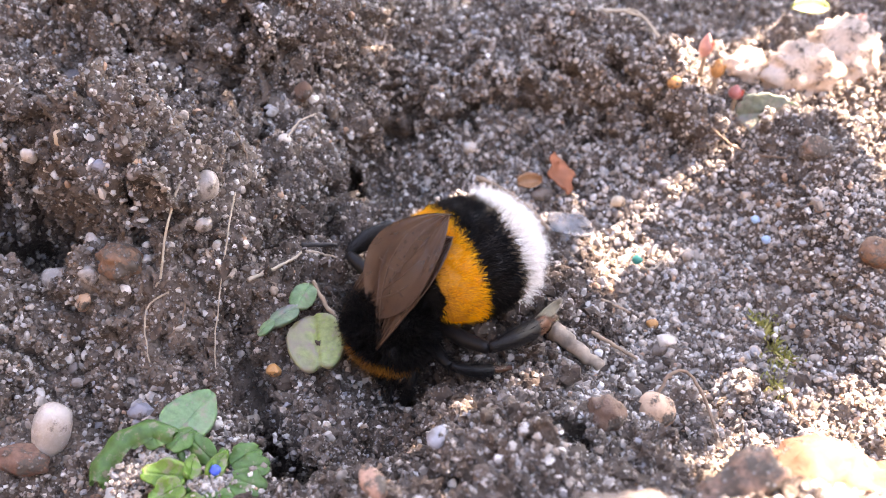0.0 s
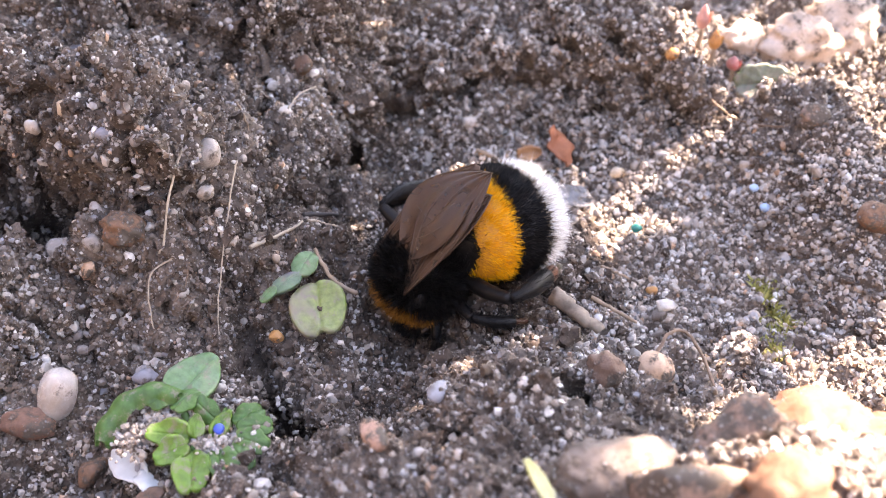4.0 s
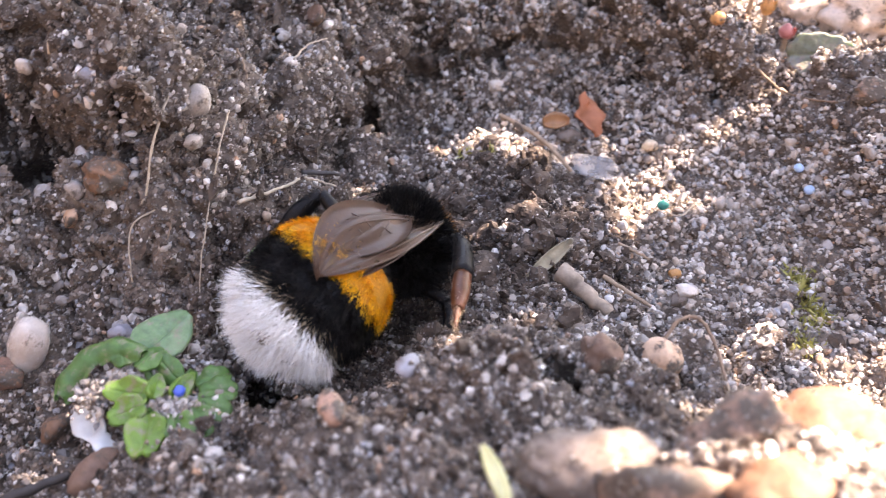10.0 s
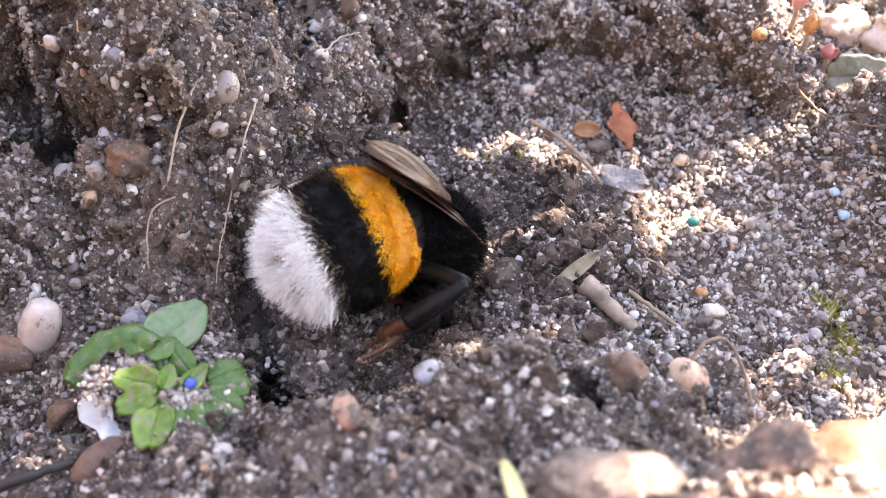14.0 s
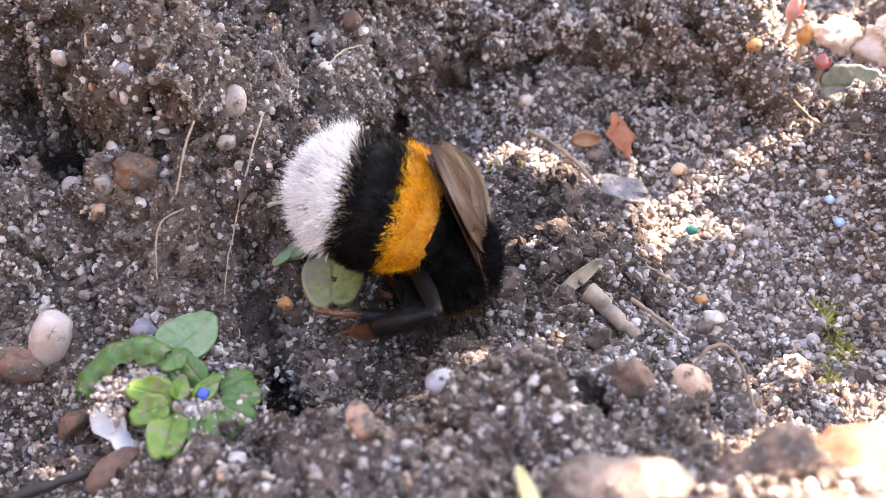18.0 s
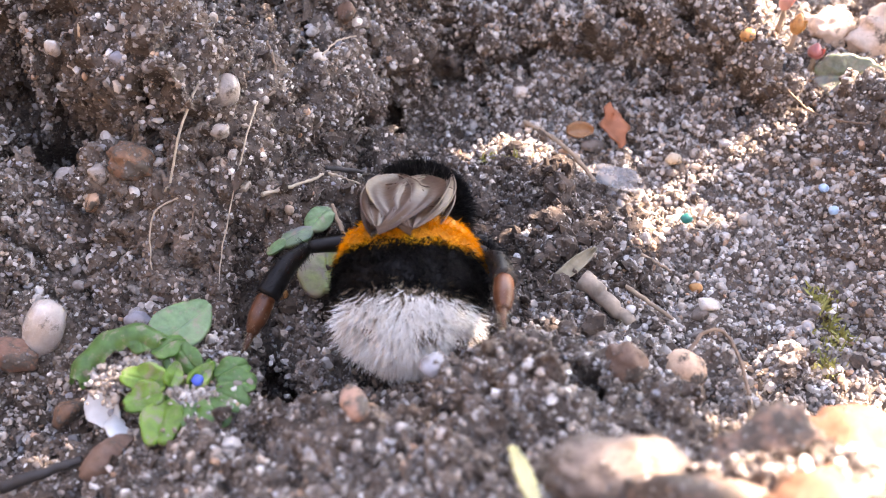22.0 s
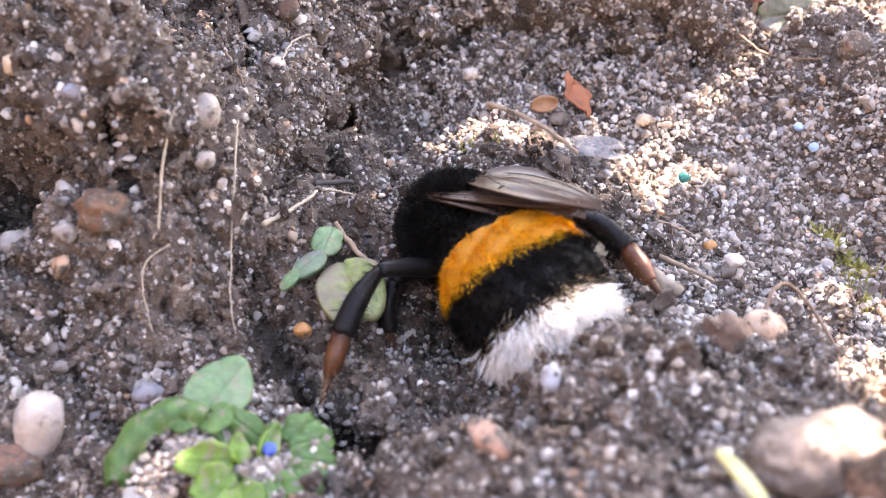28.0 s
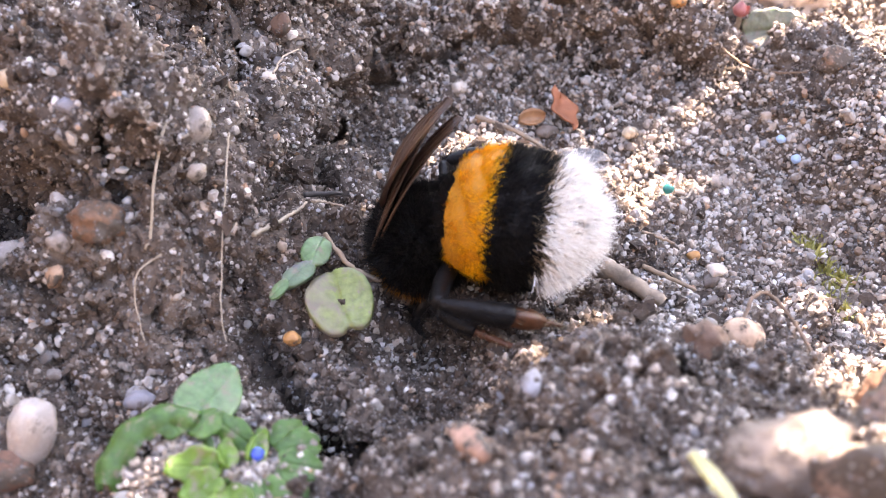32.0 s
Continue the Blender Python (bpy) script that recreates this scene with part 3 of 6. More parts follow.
# ---- stones, roots, leaves and scraps that lie on the soil (millimetres) ----
def stone_material(name, colour, rough=0.45, var=0.3, sss=0.0, soiled=0.6):
    m, nt, sh = material(name)
    v = coords(nt)
    vein = noise_tex(nt, v, 620, 6, 0.75)
    blot = noise_tex(nt, v, 210, 3)
    dirt = noise_tex(nt, v, 520, 5, 0.75)
    lo, hi = tuple(c * (1 - var) for c in colour), tuple(min(1.0, c * (1 + var)) for c in colour)
    base = ramp(nt, vein, [(0.3, lo), (0.7, hi)])
    base = mix(nt, ramp(nt, blot, [(0.35, (0, 0, 0)), (0.65, (1, 1, 1))]), base, mix(nt, 1.0, base, (0.7, 0.6, 0.52), "MULTIPLY"))
    crust, high = grit(nt, v, 3600.0, (0.1, 0.078, 0.06), 0.35)
    mask = ramp(nt, dirt, [(soiled - 0.05, (0, 0, 0)), (soiled + 0.04, (1, 1, 1))])
    base = mix(nt, mask, base, crust)
    nt.links.new(base, sh.inputs["Base Color"])
    nt.links.new(ramp(nt, dirt, [(soiled - 0.1, (rough,) * 3), (soiled, (0.85,) * 3)]), sh.inputs["Roughness"])
    if sss:
        sh.inputs["Subsurface Weight"].default_value = sss
        sh.inputs["Subsurface Radius"].default_value = (1.0, 0.8, 0.6)
        sh.inputs["Subsurface Scale"].default_value = 0.0008
    bump(nt, sh, mix(nt, 0.5, vein, mix(nt, 1.0, mask, mix(nt, 0.5, dirt, high), "MULTIPLY")), 0.7, 0.0004)
    return m


WHITE_STONE = stone_material("white_stone", (0.62, 0.575, 0.53), 0.22, 0.2, 0.45, 0.64)
CREAM_STONE = stone_material("cream_stone", (0.72, 0.6, 0.45), 0.4, 0.2, 0.2)
PEACH_STONE = stone_material("peach_stone", (0.62, 0.42, 0.29), 0.5, 0.2, 0.0, 0.54)
RUST_STONE = stone_material("rust_stone", (0.25, 0.135, 0.08), 0.55, 0.45, 0.0, 0.5)
BROWN_STONE = stone_material("brown_stone", (0.2, 0.12, 0.085), 0.55, 0.3, 0.0, 0.55)
GREY_STONE = stone_material("grey_stone", (0.2, 0.16, 0.135), 0.5, 0.3, 0.0, 0.54)
BLUE_STONE = stone_material("bluish_stone", (0.3, 0.31, 0.36), 0.4, 0.25)
AMBER_STONE = stone_material("amber_stone", (0.62, 0.32, 0.12), 0.35, 0.25, 0.2)
PINK_STONE = stone_material("pink_stone", (0.55, 0.33, 0.24), 0.5, 0.25, 0.0, 0.5)
QUARTZ = stone_material("quartz", (0.4, 0.37, 0.345), 0.22, 0.2, 0.3)
ROUGH_BROWN = stone_material("rough_brown_stone", (0.24, 0.13, 0.09), 0.7, 0.45, 0.0, 0.52)
CRUSTED = stone_material("crusted_stone", (0.34, 0.22, 0.165), 0.7, 0.4, 0.0, 0.44)
SANDSTONE = stone_material("sandstone", (0.2, 0.1, 0.056), 0.75, 0.45, 0.0, 0.6)
PALE_STONE = stone_material("pale_stone", (0.62, 0.5, 0.41), 0.7, 0.3, 0.0, 0.58)
# a blue-grey stone with the shade of its hole put into the colour
HOLE_SHADED_STONE = stone_material("hole_shaded_stone", (0.05, 0.055, 0.07), 0.5, 0.3, 0.0, 0.62)
STONE_RNG = np.random.default_rng(21)


def stone(x, y, z, rx, ry, rz, mat, label, turn=(0, 0, 0), rough=0.1, facets=2, level=3, rugged=1.0):
    v, f = rock(STONE_RNG, level, rough, (rx, ry, rz), facets)
    v = v * np.array([1 + rugged * (0.05 * noise.noise(Vector(p) * 1.6) + 0.03 * noise.noise(Vector(p) * 4.5)) for p in v])[:, None]
    ob = part("pebble", mesh_from("pebble", v, f), mat, None, "", at(x, y, z, *turn))
    seat(x, y, z - 0.35 * min(rx, ry, rz), 0.8 + 1.1 * max(rx, ry))
    return tagged(ob, label, "pebble", "pebbles on the soil")


stone(-12.0, 16.2, 9.0, 0.75, 0.6, 0.55, WHITE_STONE, "small smooth white oval pebble on the bank")
stone(7.1, 28.7, -0.2, 1.0, 0.75, 0.65, WHITE_STONE, "small smooth white pebble on the sand")
stone(-16.7, 4.3, 12.0, 1.05, 0.9, 1.7, QUARTZ, "upright grey and tan glassy pebble in the bank", (-20, 12, 10))
stone(-23.7, -0.6, 7.4, 1.9, 1.75, 1.95, RUST_STONE, "round rusty brown stone stuck in the bank", (10, 0, 0), 0.1, 1, 4, 3.0)
stone(-27.2, -1.9, 3.9, 0.65, 0.6, 1.0, PEACH_STONE, "small rough tan pebble below the bank", (0, 20, 0), 0.16)
stone(-28.2, -11.7, -1.0, 1.5, 1.35, 2.3, WHITE_STONE, "large smooth cream-white oval pebble", (-38, 16, 0), 0.07, 0, 4)
stone(-29.9, -14.2, -2.0, 1.75, 1.45, 1.35, ROUGH_BROWN, "reddish brown blunt stone beside the white pebble", (0, 0, 10), 0.16, 4, 4)
stone(-21.5, -9.4, -1.6, 1.1, 0.9, 0.8, BLUE_STONE, "dusky purple-grey pebble on the soil")
stone(-24.2, -17.2, -4.2, 1.5, 1.2, 1.3, RUST_STONE, "red-brown angular pebble near the seedling", (0, 0, 30), 0.16, 3)
stone(-17.8, -23.0, -0.2, 2.25, 1.15, 1.15, BROWN_STONE, "long dark brown smooth stone", (0, -8, 50), 0.06, 1, 4)
stone(-0.8, -22.5, 8.6, 0.85, 2.0, 0.8, PINK_STONE, "salmon pink oblong pebble on the ridge", (-25, 0, 22), 0.08, 2)
stone(16.0, -15.0, 6.7, 1.8, 1.55, 1.9, BROWN_STONE, "grey-brown blunt pebble on the ridge", (10, 0, 0), 0.12, 3, 4)
stone(21.1, -12.0, 3.2, 1.55, 1.4, 1.5, PEACH_STONE, "pale peach rounded pebble under a root loop", (0, 10, 0), 0.08, 2, 4)
stone(23.4, 20.1, -0.8, 0.95, 0.85, 0.65, CREAM_STONE, "cream-coloured angular pebble on the sand", (0, 0, 20), 0.1, 3)
stone(29.3, 28.6, 9.3, 0.85, 0.75, 0.7, AMBER_STONE, "small amber yellow pebble on the rise")
stone(-10.5, 22.8, 10.3, 0.95, 0.85, 0.9, BROWN_STONE, "small rough brown pebble on the bank", (0, 0, 0), 0.18)
stone(-10.7, -5.2, -0.9, 0.62, 0.55, 0.55, AMBER_STONE, "tiny orange pebble on the soil")
stone(24.8, 3.7, -3.1, 0.65, 0.55, 0.55, AMBER_STONE, "tiny orange pebble among sand")
stone(15.3, 22.0, -1.7, 1.35, 0.95, 0.7, GREY_STONE, "flat grey pebble on the sand", (0, 0, 15))
stone(45.9, 6.9, 4.3, 1.8, 1.6, 1.6, RUST_STONE, "round reddish pebble at the edge of the sand")
stone(-24.7, 3.4, 14.6, 1.15, 0.7, 0.65, BLUE_STONE, "bluish grey flat pebble on the bank", (20, 10, 0))
stone(-29.5, 7.9, 14.2, 1.1, 0.8, 0.75, CREAM_STONE, "dull cream pebble on the bank")
stone(-33.2, 8.2, 11.9, 0.7, 0.6, 0.8, WHITE_STONE, "small white pebble on the bank")
stone(-31.4, 2.0, 2.9, 1.1, 1.0, 1.0, QUARTZ, "clear grey quartz pebble in the hollow")
stone(-26.6, -1.0, 6.2, 0.9, 0.8, 0.9, QUARTZ, "clear grey quartz pebble under the bank")
stone(-16.9, 2.2, 9.5, 0.8, 0.7, 0.7, QUARTZ, "clear grey quartz pebble in the bank")
stone(-32.6, 20.6, 12.2, 1.6, 1.3, 1.2, HOLE_SHADED_STONE, "dark blue-grey stone in a hole of the bank")
stone(42.9, 20.0, 7.0, 1.9, 1.4, 1.3, CRUSTED, "dark brown rounded lump on the rise", (0, 0, 15), 0.14)
stone(27.5, 9.5, -1.5, 0.6, 0.55, 0.5, WHITE_STONE, "tiny white pebble on the sand")
stone(29.6, 11.6, -1.0, 0.75, 0.65, 0.6, QUARTZ, "small glassy pink-white pebble on the sand")
stone(25.3, 25.2, 0.0, 0.5, 0.45, 0.4, WHITE_STONE, "tiny white pebble on the sand")
stone(24.6, -0.5, -2.2, 0.9, 0.75, 0.7, GREY_STONE, "small grey pebble among sand", (0, 0, 40), 0.14)
stone(25.2, 0.0, -1.5, 1.3, 0.75, 0.65, WHITE_STONE, "small angular white shard among sand", (10, 20, 25), 0.14, 6)
# the blurred stones on the near ridge
stone(14.9, -27.6, 11.5, 4.9, 2.7, 2.1, GREY_STONE, "smooth slate-grey stone on the near ridge", (8, 9, 6), 0.12, 2, 4, 2.5)
stone(17.8, -30.2, 12.7, 4.3, 2.6, 2.3, CRUSTED, "rough pinkish stone crusted with sand", (0, 0, -10), 0.24, 3, 4)
stone(22.0, -25.4, 11.7, 3.0, 2.1, 2.2, CRUSTED, "brown stone on the sunny ridge", (0, 0, 30), 0.2, 0, 4, 4.0)
stone(27.8, -23.2, 9.0, 4.6, 3.6, 2.8, SANDSTONE, "sunlit tan lump crusted with sand", (0, 0, 20), 0.2, 0, 4, 4.0)
stone(34.8, -24.8, 8.2, 4.2, 3.6, 2.6, SANDSTONE, "sunlit cream lump on the near ridge", (0, 0, -30), 0.2, 0, 4, 4.0)
stone(23.2, -31.2, 15.2, 3.4, 2.6, 2.2, SANDSTONE, "sunlit rough tan lump on the near ridge", (0, 0, 40), 0.2, 0, 4, 4.0)
stone(46.5, 37.0, 6.4, 5.6, 3.6, 3.6, PALE_STONE, "sunlit tan clod of cemented sand", (0, 0, 10), 0.2, 0, 4, 4.0)
stone(39.5, 36.5, 7.0, 2.6, 2.0, 1.8, PALE_STONE, "sunlit pale stone on the rise", (0, 0, 50), 0.2, 0, 4, 4.0)
stone(53.5, 42.5, 6.0, 4.2, 3.4, 3.0, PALE_STONE, "sunlit pale clod on the rise", (0, 0, 70), 0.2, 0, 4, 4.0)
stone(28.2, -28.4, 12.0, 3.8, 3.0, 2.1, SANDSTONE, "sunlit tan lump wedged among the ridge stones", (0, 6, -15), 0.2, 0, 4, 4.0)

BLUE_BEAD = plain_material("blue_bead", (0.42, 0.6, 0.85), 0.3, 0.1, 1500, 0.1, 0.5, 0.3, (0.6, 0.8, 1.0))
TEAL = plain_material("teal_plastic", (0.01, 0.19, 0.16), 0.35, 0.2, 900, 0.2)
COBALT = plain_material("cobalt_plastic", (0.05, 0.12, 0.6), 0.35, 0.2, 900, 0.2)


def scrap(x, y, z, r, mat, name, label, category, facets):
    if name == "bead" or x > 0:
        seat(x, y, z - 0.4 * r, 1.4)
    v, f = rock(STONE_RNG, 2, 0.06, (r, r * 0.9, r * 0.85), facets)
    tagged(part(name, mesh_from(name, v, f), mat, None, "", at(x, y, z, 10, 20, 30)), label, category)


scrap(37.4, 12.4, 0.7, 0.55, BLUE_BEAD, "bead", "tiny pale blue-white bead on the sand", "bead", 0)
scrap(36.7, 14.8, 1.4, 0.52, BLUE_BEAD, "bead", "tiny sky-blue bead on the sand", "bead", 0)
scrap(23.7, 9.6, 0.1, 0.68, TEAL, "plastic_scrap", "tiny dark teal plastic chip on the sand", "plastic chip", 6)
scrap(-12.9, -18.4, 3.3, 0.48, COBALT, "plastic_scrap", "tiny bright blue plastic chip on the seedling", "plastic chip", 5)

# roots and twigs
ROOT = plain_material("pale_root", (0.46, 0.38, 0.29), 0.6, 0.25, 1400, 0.3)
ROOT_DARK = plain_material("brown_root", (0.24, 0.16, 0.11), 0.7, 0.3, 1400, 0.35)
TWIG = plain_material("brown_twig", (0.32, 0.23, 0.16), 0.7, 0.3, 900, 0.5)
PALE_TWIG = plain_material("weathered_root", (0.33, 0.26, 0.2), 0.8, 0.45, 700, 0.7)
BLACK_TWIG = plain_material("black_twig", (0.035, 0.03, 0.028), 0.6, 0.3, 900, 0.4)


def strand(name, points, r0, r1, mat, label, n=22, wobble=0.12, category="root"):
    rng = np.random.default_rng(int(abs(points[0][0]) * 100) + len(points))
    line = smooth_line(points, n)
    line[:, 2] += 0.22
    for k in range(0, n, 4):
        seat(line[k][0], line[k][1], line[k][2] - 0.22 - 0.9 * r0, 1.3)
    line[1:-1] += rng.normal(size=(n - 2, 3)) * wobble * 0.25
    r = np.linspace(r0, r1, n) * rng.uniform(0.78, 0.98, n)
    return tagged(part(name, mesh_from(name, *tube(line, r, 8)), mat), label, category, "roots in the soil" if category == "root" else "")


strand("root", [(-18.6, 3.3, 12.9), (-18.9, 2.6, 12.2), (-19.6, 0.2, 9.9), (-20.1, -1.5, 6.9), (-20.6, -2.0, 5.8)], 0.14, 0.1, ROOT, "pale dry rootlet hanging down the bank")
strand("root", [(-14.6, 5.4, 10.4), (-14.7, 4.4, 9.8), (-14.9, 2.2, 8.5), (-15.2, 0.2, 6.4), (-15.5, -2.1, 4.0), (-15.7, -4.8, 1.2), (-15.4, -6.4, 0.4)], 0.1, 0.05, ROOT, "long thin rootlet running down the bank")
strand("root", [(-18.6, -1.9, 5.6), (-19.8, -2.2, 5.2), (-21.3, -3.1, 4.4), (-21.5, -4.6, 2.6), (-21.0, -6.2, 0.8)], 0.11, 0.06, ROOT, "thin branching rootlet below the bank")
strand("root", [(-18.2, -2.0, 5.0), (-18.4, -3.4, 3.6), (-19.4, -4.6, 2.4)], 0.1, 0.06, ROOT_DARK, "thin brown rootlet below the bank")
strand("root", [(-13.2, 0.0, 4.9), (-12.0, 1.2, 4.7), (-10.4, 3.0, 4.3), (-9.2, 4.9, 3.9)], 0.22, 0.13, ROOT, "short pale bent root on the soil")
strand("root", [(-8.8, 5.2, 3.8), (-7.4, 5.6, 3.2), (-5.2, 6.0, 2.0)], 0.14, 0.08, ROOT, "thin pale straight rootlet on the soil")
strand("root", [(-7.9, 2.4, 2.7), (-7.0, 0.9, 2.1), (-5.9, -0.6, 1.5), (-4.8, -1.3, 1.2), (-3.7, -1.5, 1.0)], 0.2, 0.26, TWIG, "knotty little brown stalk by the leaves", 20, 0.2)
strand("root", [(32.4, 26.4, 6.2), (34.4, 24.6, 5.0), (36.3, 23.6, 4.0), (38.4, 21.6, 4.6), (40.2, 19.7, 5.6)], 0.16, 0.1, ROOT_DARK, "wiry brown root across the rise")
strand("root", [(21.8, 43.0, 10.2), (24.0, 41.0, 11.2), (26.6, 41.4, 11.0), (28.6, 39.6, 10.0), (29.4, 37.0, 9.4)], 0.26, 0.16, ROOT, "pale tangled root at the top of the slope")
strand("root", [(22.6, 42.0, 10.4), (24.8, 40.0, 11.6), (27.4, 40.2, 10.8), (29.0, 38.0, 9.6)], 0.18, 0.12, ROOT, "pale tangled root at the top of the slope")
strand("root", [(20.9, -11.6, 3.9), (22.2, -9.8, 4.9), (23.9, -9.2, 4.5), (25.0, -11.4, 3.8), (25.4, -13.8, 3.2)], 0.17, 0.14, ROOT_DARK, "brown root arching over a pale pebble")
strand("root", [(-11.4, 15.6, 9.4), (-10.6, 18.0, 9.6), (-9.2, 20.4, 9.0)], 0.12, 0.07, ROOT, "thin dry rootlet on the bank")
strand("root", [(-15.6, 12.6, 12.0), (-14.6, 11.0, 10.8), (-14.3, 9.8, 9.8)], 0.14, 0.1, ROOT_DARK, "short brown rootlet on the bank")
strand("root", [(27.0, 11.0, -0.8), (25.6, 9.2, -0.9), (24.6, 9.0, -0.8)], 0.12, 0.08, ROOT, "thin pale rootlet on the sand")
strand("twig", [(7.9, 22.7, -0.2), (10.2, 20.9, -0.1), (12.4, 18.9, -0.3), (14.2, 16.6, -0.7), (15.3, 14.9, -1.0)], 0.3, 0.24, TWIG, "thin dry brown twig on the sand", 16, 0.1, "twig")
strand("twig", [(-9.4, 6.6, 3.3), (-7.8, 7.2, 2.9), (-6.2, 7.8, 2.4)], 0.28, 0.2, BLACK_TWIG, "short charred black twig on the soil", 12, 0.1, "twig")
strand("twig", [(17.6, -1.2, 0.5), (19.4, -2.3, 0.2), (21.6, -3.5, -0.4)], 0.24, 0.18, TWIG, "thin brown dry twig on the soil", 12, 0.1, "twig")
strand("twig", [(19.2, 3.6, 0.0), (20.6, 3.1, -0.3), (22.0, 2.6, -0.7)], 0.2, 0.12, TWIG, "short thin dry twig on the soil", 12, 0.1, "twig")
strand("twig", [(-24.6, -25.6, -1.8), (-22.0, -24.4, -1.2), (-19.8, -23.2, -0.9)], 0.5, 0.36, BLACK_TWIG, "blackened stub of twig on the soil", 14, 0.14, "twig")
strand("root", [(14.0, -1.4, 0.9), (15.0, -2.6, 1.1), (16.4, -4.0, 0.9), (18.0, -5.2, 0.3)], 1.05, 0.55, PALE_TWIG, "thick pale broken piece of root", 14, 0.3)

# leaves, husks and flakes
def leaf_material(name, colour, tint, at_most=0.8):
    """Soft leaf flesh: a green that turns to another tint in blotches, with fine cells and a dusting of earth."""
    m, nt, sh = material(name)
    v = coords(nt)
    cells, blotch, dust = noise_tex(nt, v, 1500, 3), noise_tex(nt, v, 230, 2), noise_tex(nt, v, 900, 5, 0.75)
    base = ramp(nt, cells, [(0.3, tuple(c * 0.7 for c in colour)), (0.7, tuple(c * 1.25 for c in colour))])
    base = mix(nt, ramp(nt, blotch, [(0.45, (0, 0, 0)), (0.64, (at_most,) * 3)]), base, tint)
    base = mix(nt, ramp(nt, dust, [(0.54, (0, 0, 0)), (0.64, (0.75, 0.75, 0.75))]), base, (0.24, 0.19, 0.15))
    nt.links.new(base, sh.inputs["Base Color"])
    sh.inputs["Roughness"].default_value = 0.48
    sh.inputs["Subsurface Weight"].default_value = 0.35
    sh.inputs["Subsurface Radius"].default_value = (0.5, 0.8, 0.2)
    sh.inputs["Subsurface Scale"].default_value = 0.001
    bump(nt, sh, cells, 0.4, 0.00025)
    return m


SPROUT = leaf_material("sprout_green", (0.055, 0.135, 0.028), (0.1, 0.21, 0.04))
SPROUT_PALE = leaf_material("sprout_pale", (0.12, 0.22, 0.1), (0.2, 0.27, 0.15))
LIME = leaf_material("sprout_lime", (0.1, 0.2, 0.024), (0.17, 0.3, 0.04))
OLIVE = leaf_material("cotyledon", (0.215, 0.26, 0.085), (0.24, 0.2, 0.165))
GREY_LEAF = leaf_material("grey_leaf", (0.15, 0.165, 0.115), (0.2, 0.19, 0.18), 0.7)
MAUVE = leaf_material("mauve_leaf", (0.13, 0.2, 0.12), (0.2, 0.17, 0.21), 1.0)
RED_LEAF = plain_material("red_leaf", (0.36, 0.13, 0.065), 0.65, 0.3, 380, 0.5)
HUSK = plain_material("husk", (0.42, 0.22, 0.11), 0.45, 0.35, 500, 0.3)
BRACT = plain_material("straw_bract", (0.33, 0.285, 0.2), 0.65, 0.35, 900, 0.4)
YELLOW_BRACT = plain_material("yellow_bract", (0.6, 0.57, 0.32), 0.5, 0.2, 400, 0.3, 0.5, 0.3, (0.8, 0.7, 0.2))
PAPER = plain_material("eggshell", (0.72, 0.74, 0.74), 0.55, 0.1, 700, 0.4)
CLEAR = film_material("clear_flake", (0.4, 0.38, 0.37), 0.5, 0.15)
BUD = plain_material("pink_bud", (0.5, 0.27, 0.24), 0.4, 0.3, 700, 0.2, 0.5, 0.3, (0.8, 0.4, 0.3))
BUD_RED = plain_material("red_bud", (0.42, 0.15, 0.14), 0.35, 0.3, 700, 0.2, 0.5, 0.2, (0.8, 0.3, 0.2))
MOSS = plain_material("moss", (0.36, 0.34, 0.1), 0.7, 0.35, 900, 0.2)


def aim(start, end, roll=0):
    """The pose that lays +x from start to end, its face turned up."""
    a, b = Vector(start), Vector(end)
    x = (b - a).normalized()
    y = Vector((0, 0, 1)).cross(x).normalized()
    z = x.cross(y)
    m = Matrix((x, y, z)).transposed().to_4x4()
    return Matrix.Translation(a * MM) @ m @ Matrix.Rotation(radians(roll), 4, "X")


def leaf_on(parent, start, end, width, mat, roll=0, name="leaf", label="", **shape):
    length = (Vector(end) - Vector(start)).length
    shape.setdefault("nu", 13)
    shape.setdefault("nv", 9)
    v, f = leaf_blade(length, width, **shape)
    return part(name, mesh_from(name, v, f), mat, parent, label, aim(start, end, roll))


def closed_sheet(top, thick, ring):
    """A grid of points (nu, nv, 3) as a leaf with thickness; ring closes it round."""
    nu, nv = top.shape[:2]
    p = top.reshape(-1, 3)
    du, dv = np.gradient(top, axis=0).reshape(-1, 3), np.gradient(top, axis=1).reshape(-1, 3)
    nrm = np.cross(du, dv)
    nrm /= np.linalg.norm(nrm, axis=1, keepdims=True) + 1e-9
    low = p - nrm * thick
    j = np.arange(nv if ring else nv - 1)
    i = np.arange(nu - 1)
    a = (i[:, None] * nv + j[None]).ravel()
    b = (i[:, None] * nv + ((j + 1) % nv)[None]).ravel()
    f = np.concatenate([np.stack([a, a + nv, b + nv], 1), np.stack([a, b + nv, b], 1)])
    n = len(p)
    if ring:
        rim = [(nu - 1) * nv + k for k in range(nv)]
    else:
        rim = list(range(nv)) + [k * nv + nv - 1 for k in range(1, nu)] + [n - 1 - k for k in range(1, nv)] + [k * nv for k in range(nu - 2, 0, -1)]
    side = []
    for k, q in zip(rim, rim[1:] + rim[:1]):
        side += [(k, k + n, q + n), (k, q + n, q)]
    return np.concatenate([p, low]), np.concatenate([f, f[:, ::-1] + n, np.array(side)])


